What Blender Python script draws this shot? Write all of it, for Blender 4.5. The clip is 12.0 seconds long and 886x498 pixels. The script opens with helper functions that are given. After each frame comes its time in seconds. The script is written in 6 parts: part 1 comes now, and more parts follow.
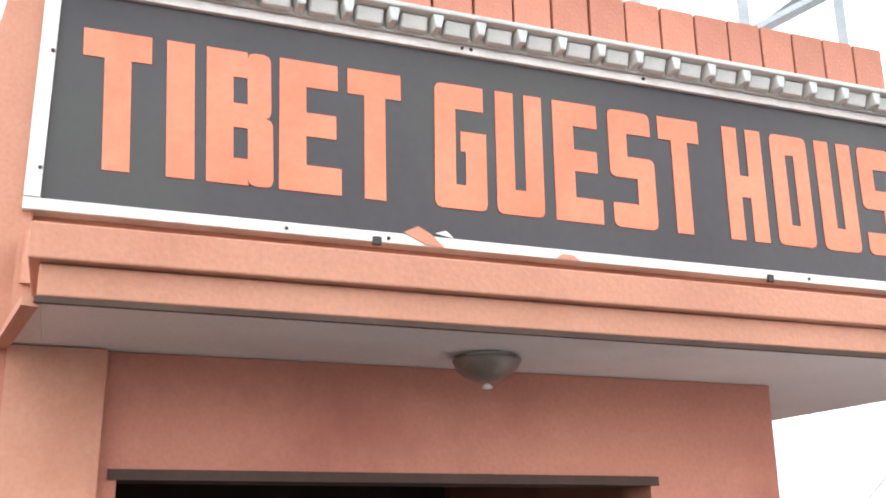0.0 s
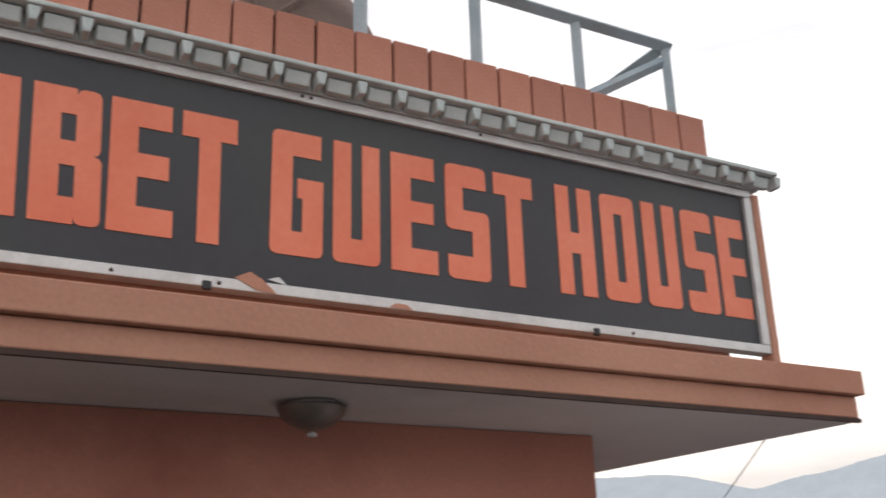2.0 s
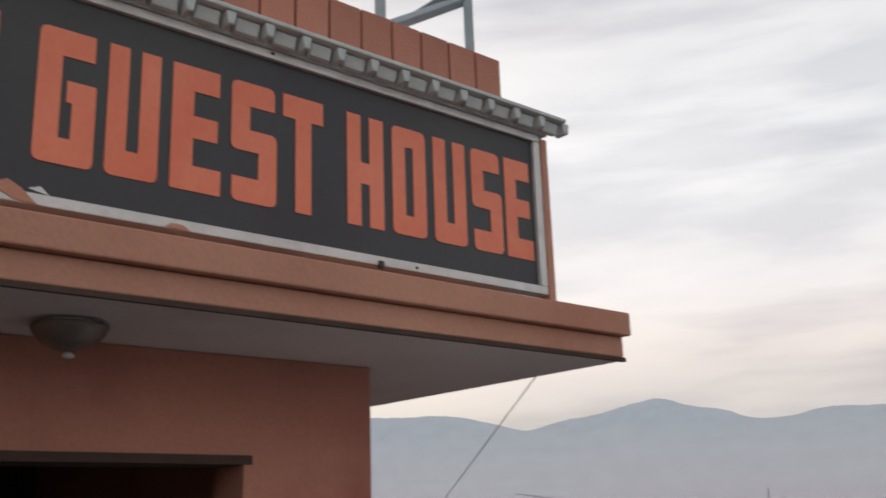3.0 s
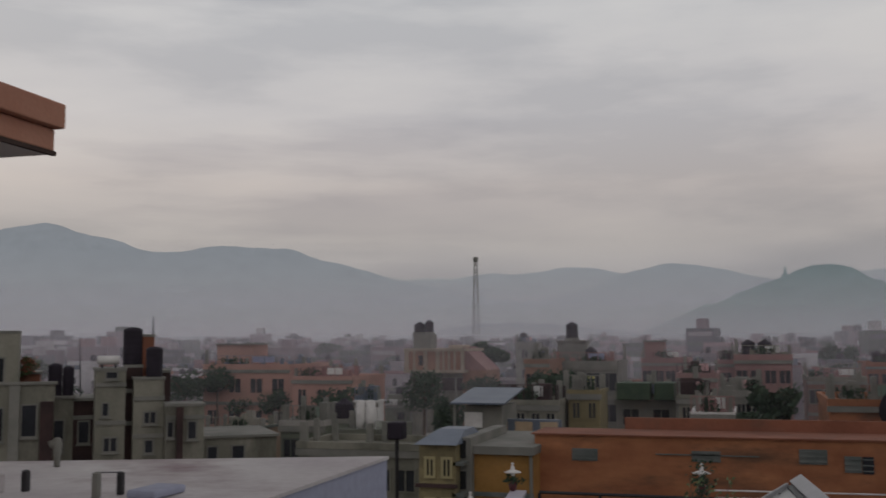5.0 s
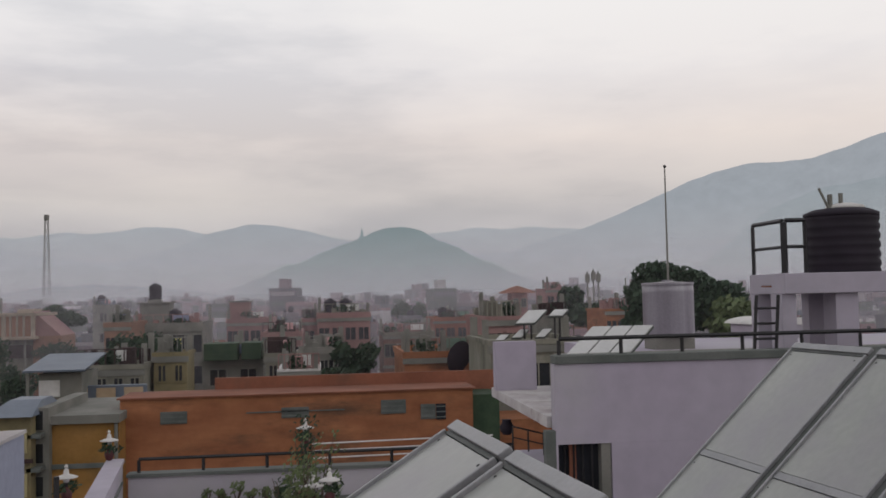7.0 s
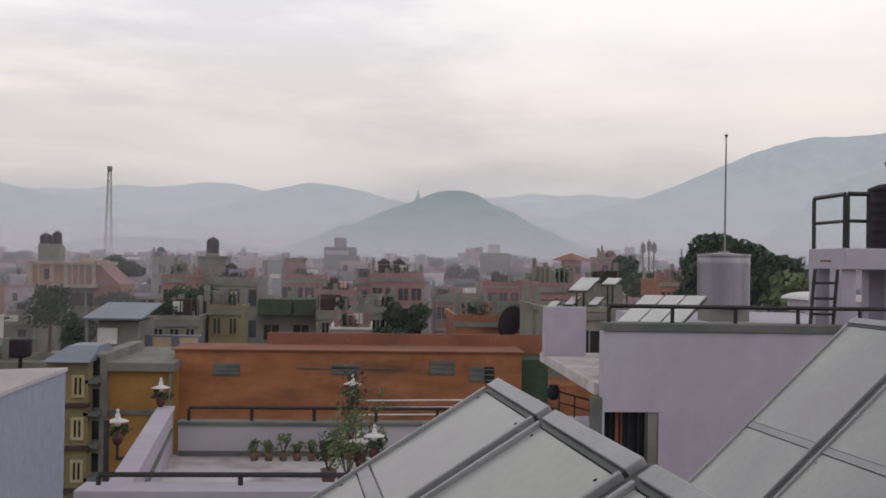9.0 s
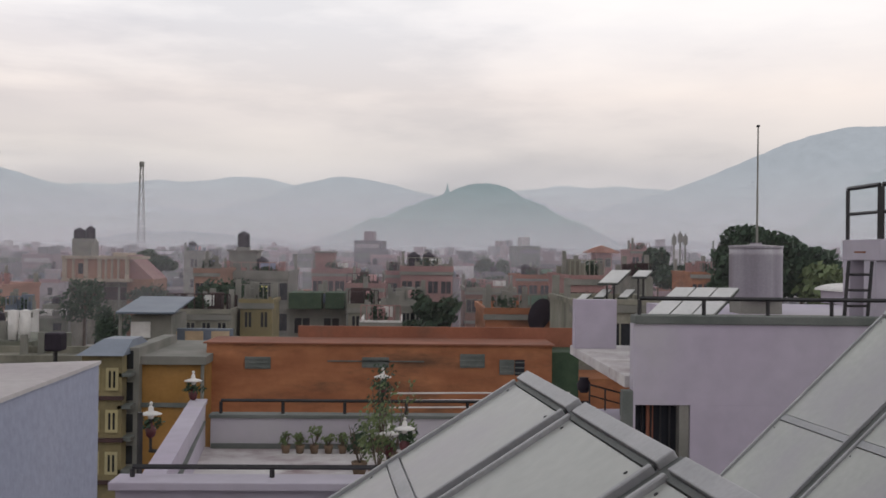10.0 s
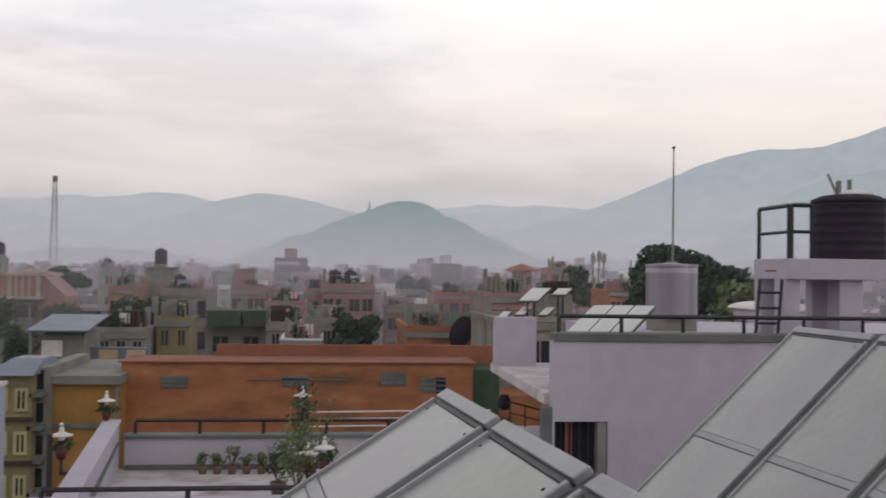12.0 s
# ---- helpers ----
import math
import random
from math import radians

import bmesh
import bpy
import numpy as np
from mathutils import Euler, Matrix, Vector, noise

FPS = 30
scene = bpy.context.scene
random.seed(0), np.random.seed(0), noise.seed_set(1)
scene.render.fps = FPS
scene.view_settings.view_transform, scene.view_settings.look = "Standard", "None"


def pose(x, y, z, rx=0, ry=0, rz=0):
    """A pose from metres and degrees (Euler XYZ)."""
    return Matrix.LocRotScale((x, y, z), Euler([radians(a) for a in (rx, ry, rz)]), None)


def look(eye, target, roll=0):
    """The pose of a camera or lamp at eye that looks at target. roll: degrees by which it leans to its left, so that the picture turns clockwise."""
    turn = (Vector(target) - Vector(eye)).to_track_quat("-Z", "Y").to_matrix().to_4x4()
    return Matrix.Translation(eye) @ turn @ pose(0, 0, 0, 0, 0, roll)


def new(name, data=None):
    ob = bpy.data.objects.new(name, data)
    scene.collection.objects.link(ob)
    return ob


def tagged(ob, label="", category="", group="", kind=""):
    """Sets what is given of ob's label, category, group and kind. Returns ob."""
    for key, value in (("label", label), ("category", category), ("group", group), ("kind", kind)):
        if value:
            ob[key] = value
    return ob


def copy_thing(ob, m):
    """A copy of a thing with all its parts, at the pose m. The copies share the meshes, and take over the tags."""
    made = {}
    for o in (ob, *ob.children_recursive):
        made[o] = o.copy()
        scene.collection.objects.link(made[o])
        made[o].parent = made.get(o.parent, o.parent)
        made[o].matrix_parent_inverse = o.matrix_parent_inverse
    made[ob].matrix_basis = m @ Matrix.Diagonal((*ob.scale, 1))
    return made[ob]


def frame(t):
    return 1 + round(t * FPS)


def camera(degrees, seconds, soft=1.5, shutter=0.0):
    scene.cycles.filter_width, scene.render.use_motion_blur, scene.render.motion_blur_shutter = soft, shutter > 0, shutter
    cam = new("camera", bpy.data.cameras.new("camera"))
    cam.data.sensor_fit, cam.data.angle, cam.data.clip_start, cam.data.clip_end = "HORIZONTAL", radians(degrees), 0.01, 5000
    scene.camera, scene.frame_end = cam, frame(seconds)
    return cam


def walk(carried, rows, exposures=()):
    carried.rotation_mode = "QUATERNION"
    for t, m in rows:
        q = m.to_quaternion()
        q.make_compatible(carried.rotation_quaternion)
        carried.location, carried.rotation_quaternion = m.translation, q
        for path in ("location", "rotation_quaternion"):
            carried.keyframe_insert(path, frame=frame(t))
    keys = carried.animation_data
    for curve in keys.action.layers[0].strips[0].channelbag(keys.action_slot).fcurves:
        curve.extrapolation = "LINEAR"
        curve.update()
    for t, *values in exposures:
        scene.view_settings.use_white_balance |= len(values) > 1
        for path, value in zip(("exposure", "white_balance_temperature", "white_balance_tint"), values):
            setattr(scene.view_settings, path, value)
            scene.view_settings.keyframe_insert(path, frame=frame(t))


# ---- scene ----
SOFT = 1.65
EXPOSURES = [(0.0, 2.0), (0.5, 1.5), (1.0, 1.2), (1.5, 0.8), (2.0, 0.45), (2.5, 0.1), (3.2, -0.2), (4.8, -0.95), (5.0, -0.83), (5.5, -0.5), (6.5, -0.29), (7.2, -0.2), (9.0, 0.0), (12.0, 0.05)]
cam = camera(47.80, 12.0, soft=SOFT, shutter=0.25)
walk(cam, [
    (0.0, pose(0.438, -0.370, 0.182, 106.37, 0.60, 71.12)),
    (0.5, pose(0.449, -0.352, 0.165, 109.57, 1.17, 74.26)),
    (1.0, pose(0.458, -0.349, 0.172, 110.16, 1.03, 75.25)),
    (1.5, pose(0.466, -0.320, 0.163, 109.95, 1.03, 72.70)),
    (2.0, pose(0.488, -0.287, 0.159, 109.22, 1.59, 62.90)),
    (2.5, pose(0.411, -0.248, 0.155, 107.99, 2.09, 56.24)),
    (3.0, pose(0.408, -0.198, 0.135, 105.50, 1.96, 50.66)),
    (3.2, pose(0.366, -0.157, 0.140, 104.56, 1.36, 46.35)),
    (4.8, pose(0.255, -0.241, 0.045, 96.80, 0.21, 19.55)),
    (5.0, pose(0.235, -0.203, 0.038, 95.33, 0.27, 16.74)),
    (5.5, pose(0.182, -0.102, 0.028, 95.52, -0.11, 12.11)),
    (6.0, pose(0.160, -0.032, 0.020, 95.70, -0.59, 4.70)),
    (6.5, pose(0.028, -0.012, 0.009, 95.11, 0.99, -6.67)),
    (7.0, pose(-0.098, -0.038, 0.013, 92.77, 1.26, -6.79)),
    (7.2, pose(-0.090, -0.030, 0.008, 92.80, 0.34, -4.54)),
    (8.8, pose(-0.057, 0.022, -0.018, 90.90, -0.91, -4.03)),
    (9.0, pose(-0.055, 0.025, -0.020, 90.71, -0.91, -3.71)),
    (9.5, pose(-0.054, 0.019, -0.017, 90.63, -0.64, -2.29)),
    (10.0, pose(-0.052, 0.027, -0.021, 90.29, -0.66, -2.01)),
    (10.5, pose(-0.052, 0.036, -0.019, 90.17, -0.62, -2.25)),
    (11.0, pose(-0.060, 0.046, -0.022, 90.05, -0.63, -2.41)),
    (11.5, pose(-0.059, 0.051, -0.030, 90.04, -0.30, -2.39)),
    (12.0, pose(-0.046, 0.027, -0.021, 91.36, -0.83, -6.49)),
], exposures=EXPOSURES)

# ---- sky and sun ----
world = bpy.data.worlds.new("overcast_sky")
scene.world = world
world.use_nodes = True
wn, wl = world.node_tree.nodes, world.node_tree.links
bg = wn["Background"]
sky = wn.new("ShaderNodeTexSky")
sky.sky_type, sky.sun_disc = "NISHITA", False
sky.sun_elevation, sky.sun_rotation = radians(22), radians(-60)
tex = wn.new("ShaderNodeTexCoord")
sep = wn.new("ShaderNodeSeparateXYZ")
wl.new(tex.outputs["Generated"], sep.inputs[0])
ramp = wn.new("ShaderNodeValToRGB")
stops = [(0.0, (0.50, 0.50, 0.53)), (0.055, (0.55, 0.53, 0.55)), (0.10, (0.66, 0.61, 0.59)), (0.155, (0.84, 0.755, 0.71)), (0.22, (0.89, 0.85, 0.84)), (0.34, (0.95, 0.945, 0.94)), (0.48, (0.80, 0.79, 0.80)), (0.75, (0.42, 0.42, 0.44))]
while len(ramp.color_ramp.elements) < len(stops):
    ramp.color_ramp.elements.new(0.5)
for el, (at, c) in zip(ramp.color_ramp.elements, stops):
    el.position, el.color = at, (*c, 1)
wl.new(sep.outputs["Z"], ramp.inputs[0])
stretch = wn.new("ShaderNodeMapping")
stretch.inputs["Scale"].default_value = (1.6, 1.6, 6.5)
stretch.inputs["Location"].default_value = (0.35, 0.1, 0.2)
wl.new(tex.outputs["Generated"], stretch.inputs[0])
cloud = wn.new("ShaderNodeTexNoise")
cloud.inputs["Scale"].default_value, cloud.inputs["Detail"].default_value, cloud.inputs["Roughness"].default_value = 1.7, 7, 0.52
wl.new(stretch.outputs[0], cloud.inputs["Vector"])
patch = wn.new("ShaderNodeValToRGB")
patch.color_ramp.elements[0].position, patch.color_ramp.elements[0].color = 0.36, (0.70, 0.71, 0.75, 1)
patch.color_ramp.elements[1].position, patch.color_ramp.elements[1].color = 0.60, (1.10, 1.08, 1.06, 1)
mid = patch.color_ramp.elements.new(0.47)
mid.color = (0.96, 0.95, 0.96, 1)
wl.new(cloud.outputs["Fac"], patch.inputs[0])
tone = wn.new("ShaderNodeMixRGB")
tone.blend_type, tone.inputs[0].default_value = "MULTIPLY", 0.6
wl.new(ramp.outputs[0], tone.inputs[1])
wl.new(patch.outputs[0], tone.inputs[2])
bank_map = wn.new("ShaderNodeMapping")
bank_map.inputs["Scale"].default_value = (1.5, 1.5, 11.0)
bank_map.inputs["Location"].default_value = (3.1, 0.7, 0.95)
wl.new(tex.outputs["Generated"], bank_map.inputs[0])
bank = wn.new("ShaderNodeTexNoise")
bank.inputs["Scale"].default_value, bank.inputs["Detail"].default_value, bank.inputs["Roughness"].default_value = 1.25, 6, 0.5
wl.new(bank_map.outputs[0], bank.inputs["Vector"])
bank_edge = wn.new("ShaderNodeMapRange")
bank_edge.inputs["From Min"].default_value, bank_edge.inputs["From Max"].default_value = 0.50, 0.60
wl.new(bank.outputs["Fac"], bank_edge.inputs["Value"])
west = wn.new("ShaderNodeMapRange")
west.inputs["From Min"].default_value, west.inputs["From Max"].default_value = -0.08, -0.40
west.inputs["To Max"].default_value = 0.5
wl.new(sep.outputs["X"], west.inputs["Value"])
share = wn.new("ShaderNodeMath")
share.operation = "MULTIPLY"
wl.new(bank_edge.outputs[0], share.inputs[0])
wl.new(west.outputs[0], share.inputs[1])
clouds = wn.new("ShaderNodeMixRGB")
clouds.blend_type = "MULTIPLY"
clouds.inputs[2].default_value = (0.66, 0.66, 0.71, 1)
wl.new(share.outputs[0], clouds.inputs[0])
wl.new(tone.outputs[0], clouds.inputs[1])
dim = wn.new("ShaderNodeMixRGB")
dim.blend_type, dim.inputs[0].default_value = "MULTIPLY", 1.0
dim.inputs[2].default_value = (0.1, 0.1, 0.1, 1)
wl.new(sky.outputs[0], dim.inputs[1])
both = wn.new("ShaderNodeMixRGB")
both.inputs[0].default_value = 0.92
wl.new(dim.outputs[0], both.inputs[1])
wl.new(clouds.outputs[0], both.inputs[2])
wl.new(both.outputs[0], bg.inputs["Color"])
bg.inputs["Strength"].default_value = 1.12
sun = new("sun", bpy.data.lights.new("sun", "SUN"))
sun.data.energy, sun.data.angle, sun.data.color = 0.25, radians(25), (1.0, 0.93, 0.86)
sun.matrix_basis = look((0, 0, 60), (-20, 26, 20))


# ---- materials ----
def surface(name, c1, c2, rough=0.8, scale=3.0, fine=40.0, bump=0.25, stain=None, amount=0.5, metal=0.0, random_tone=0.0, streak=1.0):
    """Two scales of variation in colour, fine relief, and stains with their own shape."""
    m = bpy.data.materials.new(name)
    m.use_nodes = True
    n, l = m.node_tree.nodes, m.node_tree.links
    b = n["Principled BSDF"]
    b.inputs["Roughness"].default_value, b.inputs["Metallic"].default_value = rough, metal
    tc = n.new("ShaderNodeTexCoord")
    mp = n.new("ShaderNodeMapping")
    mp.inputs["Scale"].default_value = (1, 1, streak)
    l.new(tc.outputs["Object"], mp.inputs[0])
    big, small = n.new("ShaderNodeTexNoise"), n.new("ShaderNodeTexNoise")
    big.inputs["Scale"].default_value, big.inputs["Detail"].default_value = scale, 6
    small.inputs["Scale"].default_value, small.inputs["Detail"].default_value = fine, 4
    l.new(mp.outputs[0], big.inputs["Vector"])
    l.new(tc.outputs["Object"], small.inputs["Vector"])
    r = n.new("ShaderNodeValToRGB")
    r.color_ramp.elements[0].position, r.color_ramp.elements[1].position = 0.3, 0.7
    r.color_ramp.elements[0].color, r.color_ramp.elements[1].color = (*c1, 1), (*c2, 1)
    l.new(big.outputs["Fac"], r.inputs[0])
    out = r.outputs[0]
    g = n.new("ShaderNodeMixRGB")
    g.blend_type, g.inputs[0].default_value = "OVERLAY", 0.16
    l.new(out, g.inputs[1])
    l.new(small.outputs["Fac"], g.inputs[2])
    out = g.outputs[0]
    if stain:
        sn = n.new("ShaderNodeTexNoise")
        sn.inputs["Scale"].default_value, sn.inputs["Detail"].default_value, sn.inputs["Roughness"].default_value = scale * 0.55, 9, 0.65
        l.new(mp.outputs[0], sn.inputs["Vector"])
        sr = n.new("ShaderNodeValToRGB")
        sr.color_ramp.elements[0].position, sr.color_ramp.elements[1].position = 0.5, 0.68
        sr.color_ramp.elements[1].color = (amount, amount, amount, 1)
        l.new(sn.outputs["Fac"], sr.inputs[0])
        sm = n.new("ShaderNodeMixRGB")
        sm.inputs[2].default_value = (*stain, 1)
        l.new(sr.outputs[0], sm.inputs[0])
        l.new(out, sm.inputs[1])
        out = sm.outputs[0]
    if random_tone:
        oi = n.new("ShaderNodeObjectInfo")
        mr = n.new("ShaderNodeMapRange")
        mr.inputs["To Min"].default_value, mr.inputs["To Max"].default_value = 1 - random_tone, 1 + random_tone
        l.new(oi.outputs["Random"], mr.inputs["Value"])
        hv = n.new("ShaderNodeHueSaturation")
        l.new(mr.outputs[0], hv.inputs["Value"])
        l.new(out, hv.inputs["Color"])
        out = hv.outputs[0]
    l.new(out, b.inputs["Base Color"])
    if bump:
        bp = n.new("ShaderNodeBump")
        bp.inputs["Strength"].default_value, bp.inputs["Distance"].default_value = bump, 0.02
        l.new(small.outputs["Fac"], bp.inputs["Height"])
        l.new(bp.outputs[0], b.inputs["Normal"])
    return m


def palette(name, colours, rough=0.85, scale=0.35, stain=(0.12, 0.12, 0.11), amount=0.35):
    """Painted render whose colour differs from house to house, with rain stains."""
    m = surface(name, (0.5, 0.5, 0.5), (0.56, 0.56, 0.56), rough, scale, 2.5, 0.0)
    n, l = m.node_tree.nodes, m.node_tree.links
    b = n["Principled BSDF"]
    was = b.inputs["Base Color"].links[0].from_socket
    oi, r = n.new("ShaderNodeObjectInfo"), n.new("ShaderNodeValToRGB")
    r.color_ramp.interpolation = "CONSTANT"
    while len(r.color_ramp.elements) < len(colours):
        r.color_ramp.elements.new(0.5)
    for k, (el, c) in enumerate(zip(r.color_ramp.elements, colours)):
        el.position, el.color = k / len(colours), (*c, 1)
    l.new(oi.outputs["Random"], r.inputs[0])
    mix = n.new("ShaderNodeMixRGB")
    mix.blend_type, mix.inputs[0].default_value = "OVERLAY", 0.5
    l.new(r.outputs[0], mix.inputs[1])
    l.new(was, mix.inputs[2])
    sn = n.new("ShaderNodeTexNoise")
    sn.inputs["Scale"].default_value, sn.inputs["Detail"].default_value = scale * 1.4, 9
    tc = n.new("ShaderNodeTexCoord")
    l.new(tc.outputs["Object"], sn.inputs["Vector"])
    sr = n.new("ShaderNodeValToRGB")
    sr.color_ramp.elements[0].position, sr.color_ramp.elements[1].position = 0.48, 0.72
    sr.color_ramp.elements[1].color = (amount, amount, amount, 1)
    l.new(sn.outputs["Fac"], sr.inputs[0])
    st = n.new("ShaderNodeMixRGB")
    st.inputs[2].default_value = (*stain, 1)
    l.new(sr.outputs[0], st.inputs[0])
    l.new(mix.outputs[0], st.inputs[1])
    l.new(st.outputs[0], b.inputs["Base Color"])
    return m


TERRACOTTA = surface("terracotta_paint", (0.45, 0.218, 0.146), (0.53, 0.272, 0.186), 0.75, 1.6, 60, 0.10, (0.36, 0.14, 0.085), 0.6)
# redder wall paint, also darkened for the shade under the canopy
SHADED_WALL_RED = surface("shaded_maroon_wall_paint", (0.40, 0.165, 0.115), (0.48, 0.21, 0.145), 0.75, 1.4, 60, 0.10, (0.29, 0.09, 0.065), 0.7)
TILE_RED = surface("terracotta_tile", (0.43, 0.165, 0.105), (0.51, 0.215, 0.145), 0.6, 5, 70, 0.2, (0.33, 0.11, 0.07), 0.4, random_tone=0.12)
SOFFIT = surface("soffit_paint", (0.60, 0.57, 0.54), (0.68, 0.65, 0.62), 0.85, 1.2, 50, 0.2, (0.42, 0.38, 0.34), 0.5)
CORNICE = surface("grey_cornice_paint", (0.48, 0.54, 0.53), (0.60, 0.65, 0.64), 0.8, 6, 60, 0.12, (0.34, 0.35, 0.34), 0.5)
SIGN_BLACK = surface("sign_board_paint", (0.029, 0.029, 0.036), (0.043, 0.045, 0.050), 0.5, 1.2, 25, 0.05, (0.046, 0.058, 0.048), 0.6)
SIGN_ORANGE = surface("sign_letter_paint", (0.76, 0.195, 0.102), (0.82, 0.24, 0.138), 0.5, 3, 30, 0.05, (0.70, 0.13, 0.06), 0.5)
ALU = surface("aluminium_trim", (0.55, 0.55, 0.54), (0.68, 0.68, 0.67), 0.42, 5, 60, 0.1, (0.36, 0.33, 0.30), 0.5, metal=0.35)
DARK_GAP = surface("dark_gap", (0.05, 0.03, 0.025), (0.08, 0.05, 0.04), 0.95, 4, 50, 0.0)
STEEL_BLUE = surface("painted_steel_rail", (0.30, 0.37, 0.41), (0.40, 0.47, 0.51), 0.5, 4, 60, 0.1, (0.22, 0.16, 0.12), 0.4)
BLACK_IRON = surface("black_iron", (0.012, 0.012, 0.014), (0.03, 0.028, 0.03), 0.5, 6, 50, 0.1)
LAMP_BROWN = surface("bronze_lamp", (0.15, 0.125, 0.11), (0.22, 0.185, 0.16), 0.35, 6, 50, 0.05, metal=0.4)
DISH_BROWN = surface("weathered_dish", (0.16, 0.11, 0.09), (0.24, 0.17, 0.14), 0.7, 3, 40, 0.1)
WHITE_WALL = surface("white_lilac_wall", (0.415, 0.36, 0.45), (0.47, 0.445, 0.505), 0.85, 0.22, 4, 0.04, (0.45, 0.455, 0.43), 0.9)
BLUE_WALL = surface("pale_blue_wall", (0.30, 0.32, 0.42), (0.37, 0.38, 0.48), 0.85, 0.8, 30, 0.15, (0.43, 0.43, 0.50), 0.6)
ROOF_WHITE = surface("whitewashed_roof", (0.46, 0.42, 0.43), (0.62, 0.60, 0.585), 0.85, 1.7, 25, 0.1, (0.26, 0.19, 0.20), 1.0)
CONCRETE = surface("grey_concrete", (0.17, 0.17, 0.15), (0.26, 0.25, 0.225), 0.9, 0.8, 25, 0.15, (0.15, 0.15, 0.13), 0.6)
GREY_COPING = surface("dark_coping", (0.10, 0.115, 0.105), (0.16, 0.17, 0.16), 0.85, 2, 40, 0.2)
COLLECTOR = surface("collector_cover", (0.33, 0.35, 0.325), (0.40, 0.415, 0.39), 0.3, 0.9, 18, 0.02, (0.31, 0.285, 0.335), 0.7)
# paler copy of the cover, with the sky's reflection put into its colour
COLLECTOR_PALE = surface("sky_glare_cover", (0.58, 0.58, 0.57), (0.68, 0.68, 0.67), 0.25, 2, 18, 0.02)
COLLECTOR_RIM = surface("collector_frame", (0.27, 0.275, 0.285), (0.37, 0.37, 0.385), 0.4, 4, 60, 0.05, metal=0.3)
COLLECTOR_GAP = surface("collector_channel", (0.075, 0.085, 0.08), (0.12, 0.13, 0.125), 0.6, 4, 60, 0.1)
ORANGE_WALL = surface("orange_wall", (0.25, 0.092, 0.042), (0.40, 0.165, 0.075), 0.85, 0.55, 5, 0.3, (0.14, 0.07, 0.04), 1.0, streak=3.2)
OCHRE_WALL = surface("ochre_wall", (0.26, 0.135, 0.032), (0.36, 0.19, 0.055), 0.85, 0.7, 8, 0.2, (0.15, 0.10, 0.045), 0.7, streak=1.8)
SALMON = surface("salmon_plaster", (0.36, 0.20, 0.165), (0.46, 0.27, 0.22), 0.9, 0.3, 5, 0.2, (0.26, 0.18, 0.15), 0.5)
# near-black brick: shade painted into recesses and gaps, plain dark colour elsewhere
DARK_AND_SHADE = surface("dark_and_shade_brick", (0.035, 0.022, 0.022), (0.075, 0.042, 0.04), 0.95, 0.9, 8, 0.4, (0.02, 0.016, 0.016), 0.7)
STAINED = surface("rain_stained_concrete", (0.18, 0.175, 0.14), (0.30, 0.285, 0.235), 0.9, 0.7, 7, 0.2, (0.055, 0.055, 0.04), 0.9, streak=0.35)
RED_BRICK = surface("red_brick_work", (0.20, 0.075, 0.045), (0.29, 0.115, 0.07), 0.9, 0.6, 9, 0.5, (0.13, 0.09, 0.07), 0.5)
PINK_WALL = surface("pink_plaster", (0.25, 0.135, 0.13), (0.34, 0.195, 0.185), 0.9, 0.3, 5, 0.2, (0.26, 0.18, 0.16), 0.5)
YELLOW_WALL = surface("yellow_plaster", (0.36, 0.31, 0.16), (0.46, 0.40, 0.23), 0.9, 0.4, 6, 0.2, (0.30, 0.28, 0.20), 0.5)
APRICOT = surface("apricot_panel_paint", (0.42, 0.31, 0.20), (0.52, 0.40, 0.28), 0.8, 0.8, 8, 0.1, (0.30, 0.23, 0.16), 0.5)
OCHRE_PLASTER = surface("dull_ochre_plaster", (0.20, 0.165, 0.085), (0.30, 0.25, 0.13), 0.9, 0.6, 6, 0.2, (0.09, 0.08, 0.055), 0.8)
BRICK_PINK = surface("pale_brick", (0.24, 0.13, 0.09), (0.33, 0.19, 0.135), 0.9, 0.5, 6, 0.3, (0.22, 0.15, 0.12), 0.5)
BLUE_SHEET = surface("blue_grey_sheet", (0.11, 0.135, 0.18), (0.16, 0.19, 0.24), 0.45, 0.8, 12, 0.15)
TANK_BLACK = surface("black_plastic_tank", (0.010, 0.006, 0.013), (0.022, 0.014, 0.026), 0.75, 3, 30, 0.05)
TANK_STEEL = surface("steel_tank", (0.26, 0.24, 0.27), (0.40, 0.38, 0.42), 0.45, 5, 25, 0.03, metal=0.2, streak=0.08)
GLASS_DARK = surface("window_dark", (0.015, 0.017, 0.02), (0.035, 0.038, 0.045), 0.15, 1, 8, 0.0)
WHITE_TRIM = surface("white_trim", (0.62, 0.60, 0.58), (0.72, 0.70, 0.68), 0.7, 3, 30, 0.1, (0.4, 0.38, 0.36), 0.4)
LEAF = surface("leaf_green", (0.022, 0.048, 0.026), (0.050, 0.082, 0.044), 0.8, 2.0, 12, 0.0)
POT_RED = surface("dark_red_glaze", (0.06, 0.012, 0.016), (0.10, 0.022, 0.026), 0.5, 6, 40, 0.05)
LEAF_PALE = surface("leaf_pale", (0.09, 0.13, 0.05), (0.16, 0.20, 0.09), 0.7, 4.0, 20, 0.0)
BARK = surface("bark", (0.08, 0.06, 0.045), (0.13, 0.10, 0.075), 0.9, 3, 25, 0.4)
CLAY = surface("clay_pot", (0.15, 0.105, 0.07), (0.22, 0.15, 0.10), 0.85, 6, 40, 0.2)
